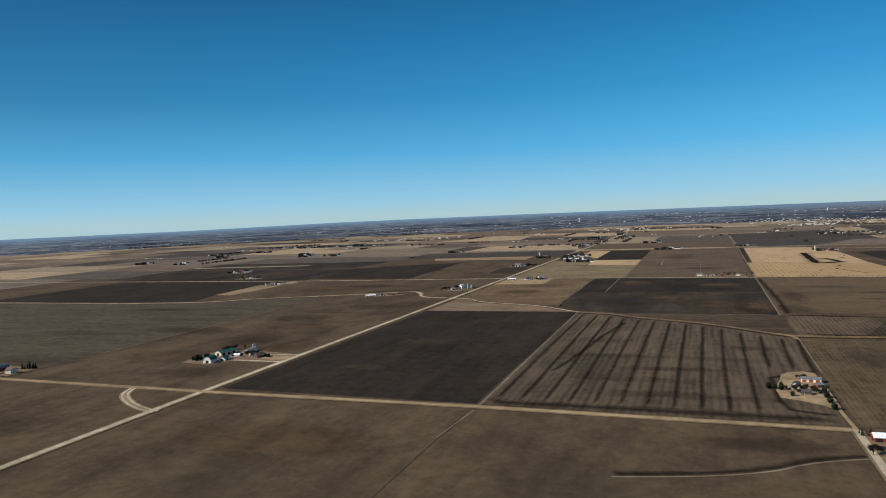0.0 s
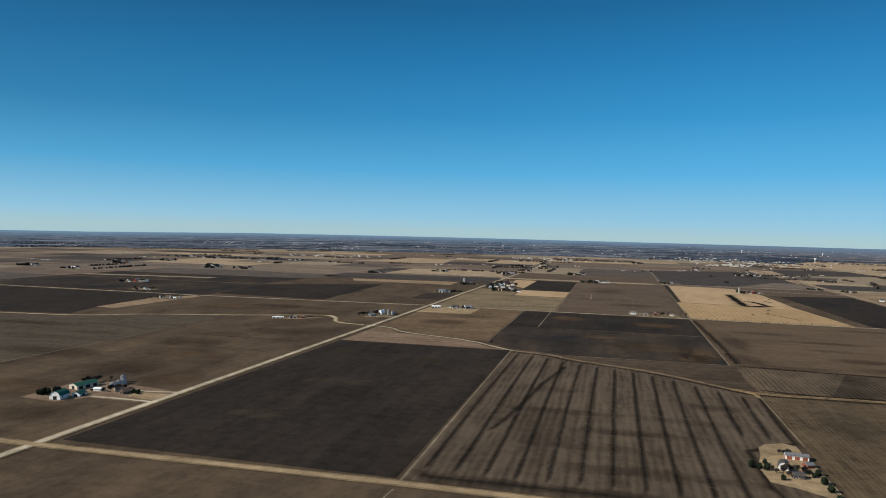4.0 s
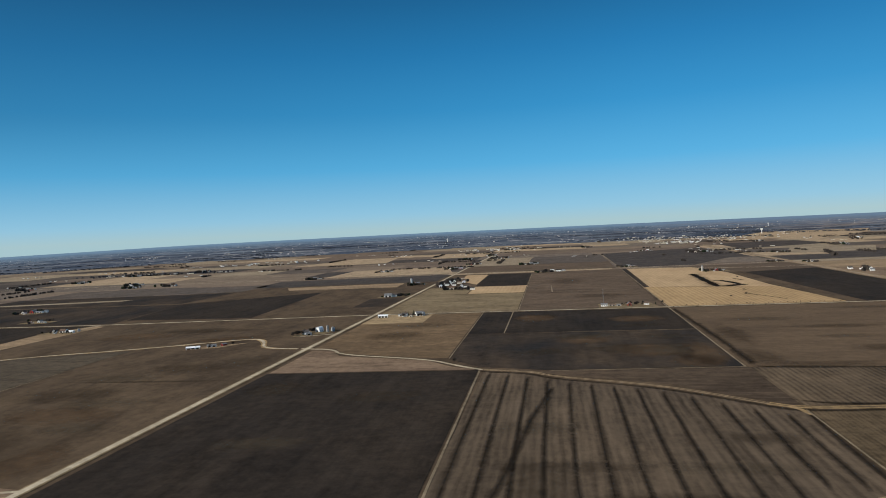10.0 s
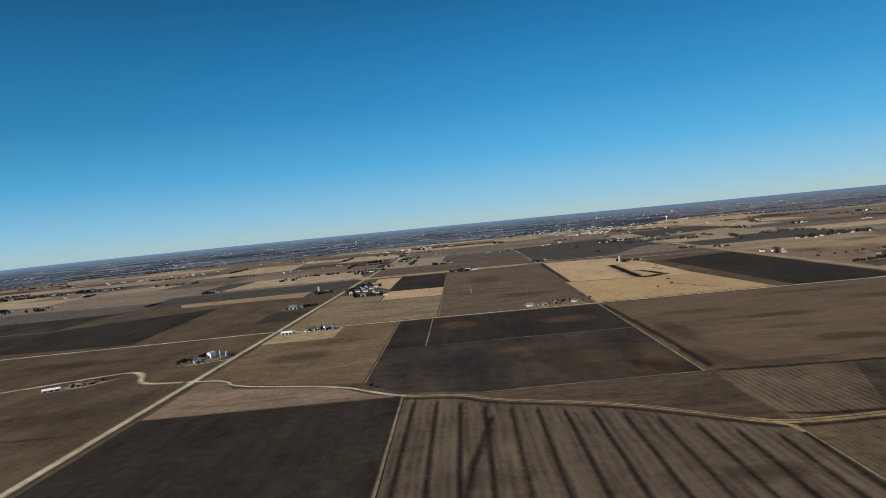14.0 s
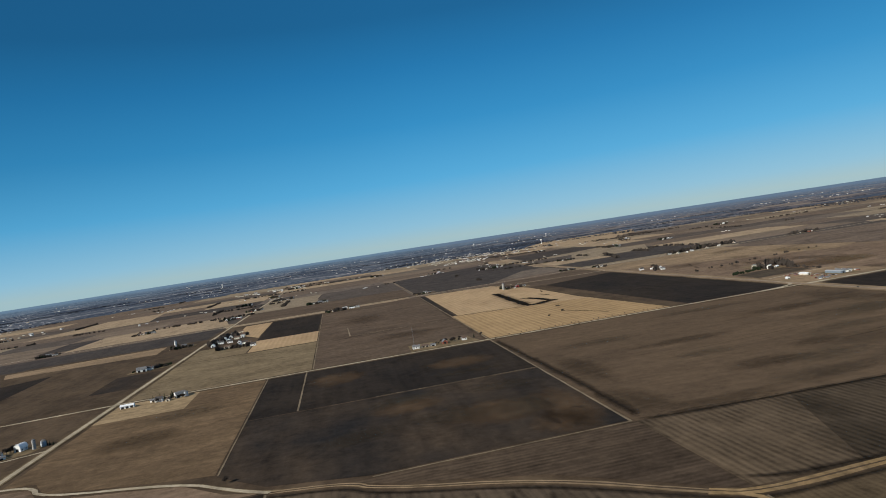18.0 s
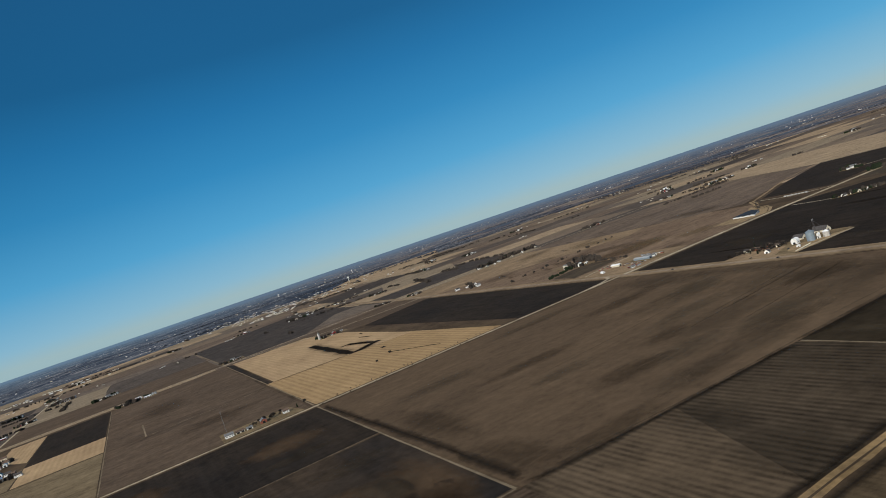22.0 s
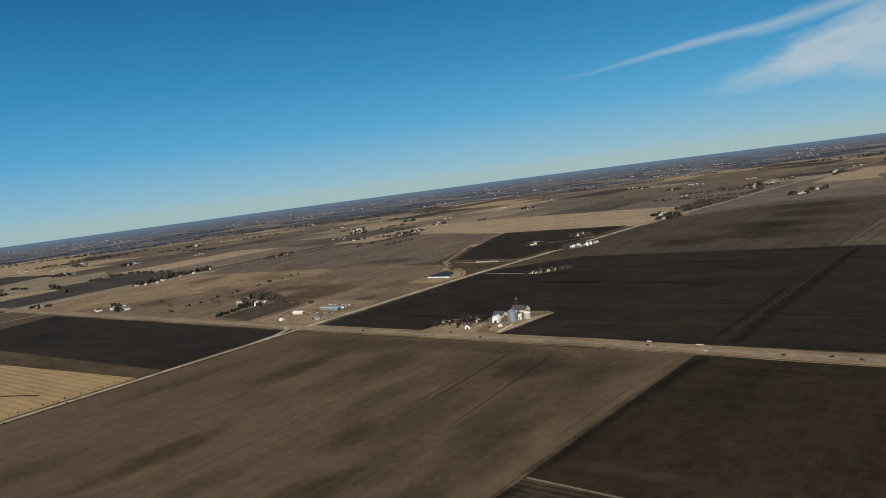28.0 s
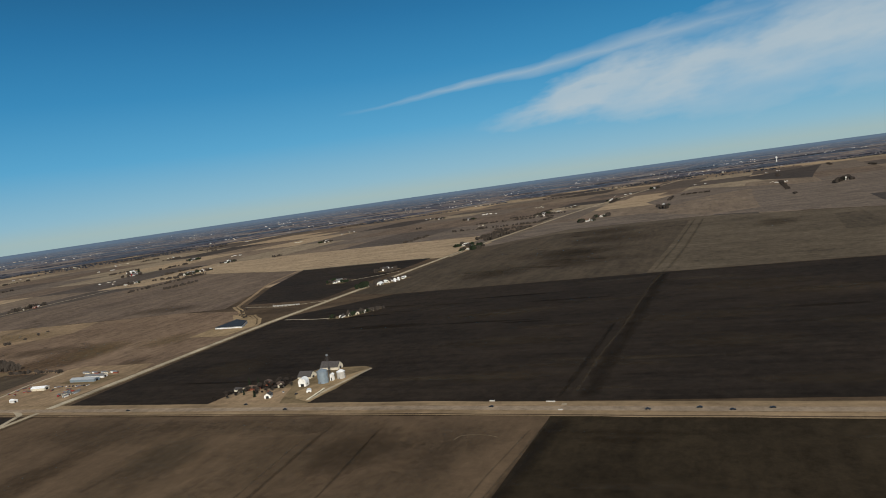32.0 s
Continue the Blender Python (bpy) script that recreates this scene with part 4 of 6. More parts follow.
# roads
HIGHWAY = [(708, -300), (722, 900), (736, 1300), (737, 1796), (748, 2500), (755, 3050), (815, 4750)]
ROADS = [
    ("gravel road running straight north through the fields", 7, [(-520, -300), (-512, 610), (-492, 1795), (-475, 2990), (-455, 4200), (-440, 6000)], G),
    ("dirt road beside plowed fields", 7, [(-3200, 600), (-512, 604), (-200, 612), (113, 612)], SOILS["lot"]),
    ("gravel lane to a farm", 5.5, [(118, -300), (113, 612)], G),
    ("gravel road along the second mile", 7, [(-3200, 1735), (-1100, 1748), (-492, 1795), (124, 1796), (735, 1796)], G),
    ("gravel road along the third mile", 7, [(-3200, 2960), (-475, 2975), (140, 2990), (750, 3005), (2600, 2985)], G),
    ("paved county road lined with farmsteads", 12, [(735, 1796), (1180, 1794), (1500, 1772), (2091, 1745), (2830, 1670), (4200, 1560), (6500, 1400)], G),
]
ROADS.append(("gravel lane curving from the highway to the third mile road", 6, smooth([(140, 2984), (262, 2952), (392, 2836), (576, 2793), (745, 2776)]), G))
for i, (label, width, pts, mat) in enumerate(ROADS):
    ribbon("grass_verge", pts, width * 1.75, V, 0.48 + 0.012 * i, "dry grass verge beside the road", "verge", wander=0.12)
    ribbon("road", pts, width, mat, 0.62 + 0.02 * i, label)
ribbon("grass_verge", HIGHWAY, 36, SOILS["shoulder"], 0.575, "broad dry grass verge of the highway", "verge", wander=0.08)
ribbon("ditch", [(x - 15, y) for x, y in HIGHWAY], 2.2, SOILS["umber"], 0.60, "dark ditch along the highway", "ditch", wander=0.5)
ribbon("road_shoulder", HIGHWAY, 14, SOILS["straw"], 0.78, "pale gravel shoulder of the highway", "shoulder")
ribbon("highway", HIGHWAY, 10, SOILS["asphalt"], 0.82, "straight two-lane paved highway")
LOOP = [(-606, 604), (-602, 592), (-596, 580), (-585, 568), (-570, 556), (-554, 546), (-538, 538), (-520, 531), (-506, 528)]
ribbon("lane", LOOP, 11, SOILS["straw"], 0.58, "worn grass ramp curving off the gravel road", "lane", wander=0.2)
for side in (-2.4, 2.4):
    ribbon("lane", [(x + side * 0.7, y + side) for x, y in LOOP], 2.2, G, 0.61, "pale wheel track of a curving ramp", "lane", wander=0.2)
ribbon("lane", [(640, 1797), (690, 1803), (722, 1816), (735, 1838), (737, 1862)], 7, G, 0.80, "gravel turning curve at the highway crossing", "lane", wander=0.1)
ribbon("lane", [(113, 612), (111, 662), (112, 700), (111, 752)], 3.4, SOILS["lot"], 0.63, "worn dirt lane to a farmstead lined with shrubs", "lane", wander=0.3)
for pts in ([(-583, 753), (-545, 754), (-507, 754)], [(-583, 786), (-548, 791), (-506, 799)], [(1204, 1770), (1192, 1700), (1190, 1655)], [(1382, 1790), (1345, 1873), (1374, 1985)],
            [(744, 1172), (725, 1170)], [(762, 1444), (800, 1440), (873, 1426)], [(759, 1936), (840, 1960), (900, 1958)], [(1625, 1912), (1750, 1790)], [(-1126, 1640), (-1110, 1745)], [(-560, 1515), (-500, 1540)]):
    ribbon("lane", pts, 4.5, G, 0.60, "pale gravel farm lane", "lane", wander=0.2)


# ---------------------------------------------------------------- building kit
MESHES = {}


def mesh(name, verts, faces, mat):
    me = bpy.data.meshes.new(name)
    me.from_pydata(verts, [], faces)
    me.materials.append(mat)
    me.update()
    return me


def part(name, me, parent, place=None, label=""):
    ob = new(name, me)
    ob.parent = parent
    if place is not None:
        ob.matrix_local = place
    return tagged(ob, label)


def box(name, x0, y0, z0, x1, y1, z1, mat, chamfer=0.0):
    c = chamfer
    v = [(x0, y0, z0), (x1, y0, z0), (x1, y1, z0), (x0, y1, z0), (x0 + c, y0 + c, z1), (x1 - c, y0 + c, z1), (x1 - c, y1 - c, z1), (x0 + c, y1 - c, z1)]
    return mesh(name, v, [(3, 2, 1, 0), (4, 5, 6, 7), (0, 1, 5, 4), (1, 2, 6, 5), (2, 3, 7, 6), (3, 0, 4, 7)], mat)


def profile(shape, width, eave, ridge):
    w, r = width / 2, ridge - eave
    if shape == "gambrel":
        return [(-w, eave), (-w * 0.66, eave + r * 0.66), (0, ridge), (w * 0.66, eave + r * 0.66), (w, eave)]
    if shape == "arch":
        return [(-w * math.cos(a), eave + r * math.sin(a)) for a in (math.pi * i / 8 for i in range(9))]
    if shape == "shed":
        return [(-w, eave), (w, ridge)]
    return [(-w, eave), (0, ridge), (w, eave)]


def building(name, x, y, turn, length, width, eave, ridge, wall, roof, label, category, shape="gable", door="dark", doors=1, windows=0, chimney=False, scale=1.0, side_doors=0):
    """A building on plan x, y with its ridge along its own x axis. Parts: walls, roof slopes, doors, windows, chimney."""
    top = tagged(new(name), label, category)
    k = shrink(x, y) * scale
    top.matrix_world = Matrix.Translation(lay(x, y, 0.2)) @ pose(0, 0, 0, 0, 0, turn) @ Matrix.Scale(k, 4)
    line = profile(shape, width, eave, ridge)
    h = length / 2
    verts = [(s * h, yy, zz) for s in (-1, 1) for yy, zz in [(-width / 2, 0)] + line + [(width / 2, 0)]]
    m = len(line) + 2
    faces = [tuple(range(m)), tuple(range(2 * m - 1, m - 1, -1)), (0, m, m + 1, 1), (m - 2, 2 * m - 2, 2 * m - 1, m - 1)]
    part("body", mesh("body", verts, faces, PAINT[wall]), top)
    over, thick = 0.5, 0.22
    for i, ((ya, za), (yb, zb)) in enumerate(zip(line, line[1:])):
        d = math.hypot(yb - ya, zb - za)
        uy, uz = (yb - ya) / d, (zb - za) / d
        ea = over if i == 0 else 0.0
        eb = over if i == len(line) - 2 else 0.0
        a, b = (ya - uy * ea, za - uz * ea), (yb + uy * eb, zb + uz * eb)
        ny, nz = -uz * thick, uy * thick
        v = [(s * (h + over), p[0] + q * ny, p[1] + q * nz + 0.02) for s in (-1, 1) for p in (a, b) for q in (0, 1)]
        part("roof_slope", mesh("roof_slope", v, [(0, 1, 3, 2), (4, 6, 7, 5), (1, 5, 7, 3), (0, 2, 6, 4), (0, 4, 5, 1), (2, 3, 7, 6)], PAINT[roof]), top)
    for i in range(doors):
        w, t = min(width * 0.4, 4.0), min(eave * 0.85, 4.0)
        s = -1 if i % 2 == 0 else 1
        part("door", box("door", min(s * h, s * (h + 0.12)), -w / 2, 0, max(s * h, s * (h + 0.12)), w / 2, t, PAINT[door]), top)
    for i in range(side_doors):
        w, t = min(length / (side_doors * 1.6), 5.0), min(eave * 0.82, 4.2)
        cx = -h + length * (i + 0.5) / side_doors
        part("door", box("door", cx - w / 2, -width / 2 - 0.12, 0, cx + w / 2, -width / 2, t, PAINT[door]), top)
    for i in range(windows):
        s = -1 if i % 2 == 0 else 1
        cx = -h + length * (i // 2 + 0.5) / max(1, (windows + 1) // 2)
        pane = part("window", box("window", cx - 0.7, min(s * width / 2, s * (width / 2 + 0.08)), eave * 0.4, cx + 0.7, max(s * width / 2, s * (width / 2 + 0.08)), eave * 0.4 + 1.5, PAINT["glass"]), top)
        part("window_frame", box("window_frame", cx - 0.85, min(s * width / 2, s * (width / 2 + 0.05)), eave * 0.4 - 0.15, cx + 0.85, max(s * width / 2, s * (width / 2 + 0.05)), eave * 0.4 + 1.65, PAINT["white"]), pane)
    if chimney:
        part("chimney", box("chimney", h * 0.4 - 0.45, -0.45, ridge - 1.2, h * 0.4 + 0.45, 0.45, ridge + 1.0, PAINT["brick"]), top)
    return top


def ring_mesh(name, rows, sides, mat, caps=True):
    """A turned shape: rows of (radius, height)."""
    verts, faces = [], []
    for r, z in rows:
        verts += [(r * math.cos(2 * math.pi * i / sides), r * math.sin(2 * math.pi * i / sides), z) for i in range(sides)]
    for j in range(len(rows) - 1):
        for i in range(sides):
            k = (i + 1) % sides
            faces.append((j * sides + i, j * sides + k, (j + 1) * sides + k, (j + 1) * sides + i))
    if caps:
        faces += [tuple(range(sides - 1, -1, -1)), tuple(range((len(rows) - 1) * sides, len(rows) * sides))]
    return mesh(name, verts, faces, mat)


def bin_(name, x, y, radius, height, body, roof, label, cone=0.35):
    """A grain bin or silo: ribbed body, cone or dome roof, cap, door and ladder."""
    top = tagged(new(name), label, "silo" if name == "silo" else "grain bin")
    top.matrix_world = Matrix.Translation(lay(x, y, 0.2)) @ Matrix.Scale(shrink(x, y), 4)
    n = max(4, int(height / 1.2))
    rows = [(radius * (1.0 + (0.012 if j % 2 else 0.0)), height * j / (2 * n)) for j in range(2 * n + 1)]
    part("body", ring_mesh("body", rows, 24, PAINT[body]), top)
    if cone > 0:
        part("roof", ring_mesh("roof", [(radius * 1.04, height), (radius * 0.55, height + radius * cone * 0.75), (radius * 0.12, height + radius * cone * 1.3)], 24, PAINT[roof]), top)
        part("cap", ring_mesh("cap", [(radius * 0.15, height + radius * cone * 1.28), (radius * 0.15, height + radius * cone * 1.28 + 0.6)], 10, PAINT["tin"]), top)
    else:
        part("roof", ring_mesh("roof", [(radius * 1.02 * math.cos(a), height + radius * 0.9 * math.sin(a)) for a in (math.pi / 2 * i / 5.2 for i in range(6))], 24, PAINT[roof]), top)
    part("door", box("door", -radius - 0.1, -0.6, 0.4, -radius + 0.3, 0.6, 2.4, PAINT["tin"]), top)
    part("ladder", box("ladder", -0.3, -radius - 0.25, 0.5, 0.3, -radius + 0.05, height, PAINT["tin"]), top)
    return top


def limb(verts, faces, a, b, ra, rb, sides=5):
    d = (b - a).normalized()
    u = d.orthogonal().normalized()
    w = d.cross(u)
    base = len(verts)
    for p, r in ((a, ra), (b, rb)):
        verts += [p + r * (math.cos(2 * math.pi * i / sides) * u + math.sin(2 * math.pi * i / sides) * w) for i in range(sides)]
    faces += [(base + i, base + (i + 1) % sides, base + sides + (i + 1) % sides, base + sides + i) for i in range(sides)]


def bare_tree_meshes(seed, height, spread):
    rng = random.Random(seed)
    verts, faces, tv, tf = [], [], [], []

    def grow(a, d, length, radius, level):
        b = a + d * length
        limb(verts, faces, a, b, radius, radius * 0.62, 6 if level == 0 else 4)
        if level == 3:
            for _ in range(9):
                s = b - d * length * rng.uniform(0, 0.9)
                e = Vector((rng.gauss(0, 1), rng.gauss(0, 1), rng.gauss(0.35, 0.8))).normalized() * rng.uniform(0.9, 2.1) * height / 13
                side = e.orthogonal().normalized() * 0.15 * height / 13
                i = len(tv)
                tv.extend([s, s + e * 0.5 + side, s + e, s + e * 0.5 - side, s + e * 0.75 + side * 5])
                tf.extend([(i, i + 1, i + 2, i + 3), (i + 1, i + 4, i + 2)])
            return
        for k in range(4 if level else 6):
            turn = Vector((rng.gauss(0, 1), rng.gauss(0, 1), 0)).normalized() * spread
            nd = (d * (0.75 if level else 0.9) + turn * rng.uniform(0.5, 1.0) + Vector((0, 0, 0.12))).normalized()
            grow(a + d * length * rng.uniform(0.55, 1.0), nd, length * rng.uniform(0.55, 0.8), radius * 0.5, level + 1)

    grow(Vector((0, 0, -0.2)), Vector((0.03, 0.02, 1)).normalized(), height * 0.34, height * 0.024, 0)
    return mesh("trunk", verts, faces, PAINT["bark"]), mesh("crown", tv, tf, PAINT["twig"])


def conifer_meshes(seed, height):
    rng = random.Random(seed)
    verts, faces, tv, tf = [], [], [], []
    limb(verts, faces, Vector((0, 0, -0.2)), Vector((0, 0, height * 0.96)), height * 0.022, 0.03, 6)
    for j in range(26):
        z = height * (0.06 + 0.92 * j / 26)
        r = height * 0.24 * (1 - j / 27) ** 0.85 * rng.uniform(0.85, 1.1)
        for i in range(9):
            a = rng.uniform(0, 6.28)
            c, s = math.cos(a), math.sin(a)
            w, droop = r * 0.34 + 0.12, r * 0.32
            k = len(tv)
            rr = r * rng.uniform(0.75, 1.15)
            tv += [Vector((0, 0, z + 0.25)), Vector((c * rr * 0.6 - s * w, s * rr * 0.6 + c * w, z - droop * 0.3)), Vector((c * rr, s * rr, z - droop)), Vector((c * rr * 0.6 + s * w, s * rr * 0.6 - c * w, z - droop * 0.3))]
            tf.append((k, k + 1, k + 2, k + 3))
    return mesh("trunk", verts, faces, PAINT["bark"]), mesh("crown", tv, tf, PAINT["needle"])


def shrub_meshes(seed, height):
    """A round evergreen: a short trunk under many small sprays."""
    rng = random.Random(seed)
    verts, faces, tv, tf = [], [], [], []
    limb(verts, faces, Vector((0, 0, -0.2)), Vector((0, 0, height * 0.7)), height * 0.03, 0.04, 5)
    for _ in range(260):
        d = Vector((rng.gauss(0, 1), rng.gauss(0, 1), rng.gauss(0, 1))).normalized()
        k = rng.uniform(0.55, 1.0) * (1 + 0.25 * noise.noise(d * 2 + Vector((seed, 0, 0))))
        c = Vector((d.x * height * 0.42 * k, d.y * height * 0.42 * k, height * 0.5 + d.z * height * 0.48 * k))
        u = d.orthogonal().normalized() * height * 0.11
        w = d.cross(u).normalized() * height * 0.09
        i = len(tv)
        tv += [c - u - w * 0.4, c + w, c + u - w * 0.4, c + d * height * 0.07 - w]
        tf += [(i, i + 1, i + 2), (i, i + 2, i + 3)]
    return mesh("trunk", verts, faces, PAINT["bark"]), mesh("crown", tv, tf, PAINT["needle"])


BARE = [bare_tree_meshes(s, h, w) for s, h, w in ((1, 11, 0.75), (2, 13, 0.85), (3, 9, 0.95), (4, 12, 0.7))]
FIRS = [conifer_meshes(s, h) for s, h in ((11, 9), (12, 11), (13, 7))]
SHRUBS = [shrub_meshes(s, h) for s, h in ((21, 5), (22, 6), (23, 4.5))]
tree_rng = random.Random(77)


FAR_TUFTS = {"bare": [], "fir": []}


def tree(x, y, kind="bare", size=1.0, group="", label=""):
    if math.hypot(x - EYE.x, y - EYE.y) > 1620:
        FAR_TUFTS["fir" if kind == "shrub" else kind].append((x, y, size * tree_rng.uniform(0.8, 1.2)))
        return
    trunk, crown = tree_rng.choice({"bare": BARE, "fir": FIRS, "shrub": SHRUBS}[kind])
    name, words, sort = {"bare": ("bare_tree", "leafless grey-brown tree on dry grass", "tree"), "fir": ("conifer", "dark green conifer on dry grass", "tree"),
                         "shrub": ("shrub", "round dark evergreen shrub on dry grass", "shrub")}[kind]
    top = tagged(new(name), label or words, sort, group)
    k = shrink(x, y) * size * tree_rng.uniform(0.8, 1.2)
    top.matrix_world = Matrix.Translation(lay(x, y, 0.2)) @ pose(0, 0, 0, 0, 0, tree_rng.uniform(0, 360)) @ Matrix.Scale(k, 4)
    part("trunk", trunk, top)
    part("crown", crown, top)


def grove(x0, y0, x1, y1, count, kind="bare", size=1.0, group="", label=""):
    """Trees scattered along a band from x0, y0 to x1, y1."""
    for i in range(count):
        k = (i + tree_rng.random()) / count
        tree(x0 + (x1 - x0) * k + tree_rng.gauss(0, 3.0), y0 + (y1 - y0) * k + tree_rng.gauss(0, 3.0), kind, size, group, label)


def yard(*poly, kind="verge", label="dry grass farmyard", z=0.5):
    return panel("farmyard", list(poly), SOILS[kind], z, label, "yard")


CAR = {}


def car(x, y, turn, paint_name="carblack", label="dark car on the highway", size=1.0, z=0.75, name="car"):
    if paint_name not in CAR:
        body = [(-2.2, 0.35), (-2.25, 0.8), (-2.0, 0.95), (0.9, 1.0), (2.0, 0.85), (2.25, 0.55), (2.2, 0.3)]
        cabin = [(-1.7, 0.95), (-1.2, 1.48), (0.3, 1.5), (1.1, 0.98)]

        def extrude(line, half, taper, mat, nm):
            m = len(line)
            v = [(p, s * (half - (taper if q > 1.2 else 0)), q) for s in (-1, 1) for p, q in line]
            return mesh(nm, v, [tuple(range(m)), tuple(range(2 * m - 1, m - 1, -1))] + [(i, m + i, m + (i + 1) % m, (i + 1) % m) for i in range(m)], mat)
        CAR[paint_name] = (extrude(body, 0.9, 0, PAINT[paint_name], "body"), extrude(cabin, 0.82, 0.15, PAINT["glass"], "cabin"),
                           ring_mesh("wheel", [(0.33, -0.11), (0.33, 0.11)], 12, PAINT["tyre"]))
    body, cabin, wheel = CAR[paint_name]
    top = tagged(new(name), label, "car", "cars on the highway" if name == "car" else "")
    top.matrix_world = Matrix.Translation((x, y, z)) @ pose(0, 0, 0, 0, 0, turn) @ Matrix.Scale(size, 4)
    part("body", body, top)
    part("cabin", cabin, top)
    for wx in (-1.4, 1.4):
        for wy in (-0.82, 0.82):
            part("wheel", wheel, top, pose(wx, wy, 0.33, 90))
    return top


# ---------------------------------------------------------------- farmstead with green roofs, west of the gravel road
yard((-648, 726), (-600, 722), (-583, 748), (-514, 748), (-508, 760), (-506, 800), (-581, 812), (-646, 822), kind="pasture", label="muddy farmyard of dry grass and gravel")
yard((-549, 764), (-514, 760), (-513, 788), (-553, 782), kind="lot", label="mown lawn of straw-coloured grass", z=0.56)
building("barn", -608, 736, 97, 15, 12, 4.5, 9.0, "white", "green", "white barn with a green metal roof on a farmyard", "barn", "gambrel", windows=4)
building("machine_shed", -622, 786, 80, 27, 13, 4.4, 6.8, "cream", "green", "long cream machine shed with a green metal roof", "shed", side_doors=3)
building("shed", -598, 752, 97, 12, 9, 3.2, 5.4, "white", "green", "white shed with a green metal roof", "shed", side_doors=1)
for bx, by, r, h in ((-592, 796, 3.4, 5.2), (-592, 805, 3.4, 5.2), (-593, 814, 3.2, 5.2), (-600, 822, 2.6, 7.5)):
    bin_("grain_bin", bx, by, r, h, "steel", "tin", "silver ribbed steel grain bin on a farmyard")
building("shed", -595, 776, 10, 8, 5, 2.6, 4.0, "white", "whiteroof", "small white shed with a white roof", "shed")
# walls take the dark roof paint in place of the shadow on the gable
building("house", -560, 778, 60, 12, 9, 3.0, 6.0, "brownroof", "brownroof", "low farmhouse with walls coloured dark for shade and a brown shingle roof", "house", windows=4, chimney=True)
building("garage", -575, 784, 60, 8, 7, 2.6, 4.4, "cream", "brownroof", "cream garage with a brown roof", "garage")
grove(-640, 738, -622, 756, 11, "shrub", 1.3, "windbreak of the green-roofed farm")
grove(-646, 800, -620, 822, 8, "bare", 0.8, "leafless trees of the green-roofed farm")
grove(-556, 788, -548, 776, 6, "shrub", 0.8, "shrubs by the lawn")
grove(-590, 768, -570, 796, 6, "bare", 0.7)
# farmstead beyond the striped field, with its lane of conifers
yard((68, 700), (66, 735), (74, 768), (77, 792), (84, 804), (100, 812), (111, 806), (109, 668), (100, 680), (84, 692), kind="lot", label="straw-coloured farmyard in a stubble field")
building("barn", 85, 737, 78, 9, 8, 2.6, 6.6, "white", "shingle", "white barn with a rounded dark roof and white gable", "barn", "arch", windows=2)
building("machine_shed", 102, 768, -4, 18, 8, 3.6, 5.0, "white", "tin", "white machine shed with a grey tin roof", "shed", side_doors=3, door="brick")
building("shed", 106, 747, 30, 7, 6, 2.8, 4.4, "brick", "tin", "small reddish shed with a grey roof", "shed")
building("house", 91, 717, 5, 8, 6.5, 2.8, 4.8, "brownroof", "shingle", "low dark farmhouse under leafless trees", "house", windows=6, chimney=True)
for tx, ty in ((108, 727), (107, 707), (107, 690), (107, 669)):
    tree(tx, ty, "shrub", 1.25, "shrubs along the lane")
grove(66, 728, 72, 742, 4, "shrub", 1.1)
grove(84, 711, 104, 719, 4, "shrub", 0.7, "shrubs round the farmhouse")
grove(76, 722, 104, 727, 10, "bare", 0.7, "leafless trees round the farmhouse")
grove(90, 776, 98, 778, 4, "bare", 0.6)

# red farm south of the road end
yard((112, 598), (160, 596), (160, 500), (120, 500), (111, 517), (116, 560), label="straw-coloured yard of a red farm")
building("barn", 126, 590, 3, 14, 9, 3.6, 6.2, "red", "whiteroof", "red barn with a bright white metal roof", "barn", side_doors=2)
building("barn", 124, 529, 40, 13, 9, 3.6, 6.0, "red", "tin", "red barn with a grey tin roof", "barn", side_doors=1)
building("house", 140, 560, 0, 10, 8, 4, 7, "white", "shingle", "white farmhouse with dark shingles in a yard", "house", windows=6, chimney=True)
grove(114, 602, 136, 606, 8, "fir", 0.55, "conifers behind the red barn")
grove(115, 552, 122, 562, 4, "bare", 0.7)

# farmstead at the west edge, by the first road
yard((-880, 616), (-824, 616), (-826, 660), (-880, 664))
building("house", -838, 632, 0, 11, 9, 4.5, 7.5, "cream", "brownroof", "cream farmhouse with a brown roof", "house", windows=6, chimney=True)
building("barn", -866, 640, 90, 15, 10, 5, 9, "red", "tin", "red barn with a tin roof near the road", "barn", "gambrel", side_doors=1)
grove(-848, 655, -826, 658, 9, "fir", 0.9, "windbreak by the first road")
grove(-880, 626, -845, 622, 8, "bare", 0.8)

# big white barn north of the creek
yard((-575, 1512), (-518, 1545), (-512, 1585), (-560, 1580))
building("barn", -540, 1572, 70, 12, 9.5, 4.5, 9.6, "white", "whiteroof", "tall white barn with a rounded white roof", "barn", "arch", windows=4)
building("house", -558, 1548, 10, 12, 9, 4.5, 8, "white", "shingle", "white farmhouse beside a tall barn", "house", windows=6, chimney=True)
building("shed", -549, 1536, 40, 11, 7, 3, 4.8, "white", "tin", "low white shed with a tin roof", "shed", side_doors=1)
bin_("silo", -522, 1566, 2.2, 11, "concrete", "tin", "tall concrete silo beside a white barn", 0)
bin_("grain_bin", -515, 1576, 3.4, 7, "steel", "tin", "steel grain bin beside a silo")
grove(-575, 1520, -545, 1578, 18, "bare", 0.85, "trees round the tall barn")
grove(-520, 1590, -508, 1570, 5, "fir", 0.7)

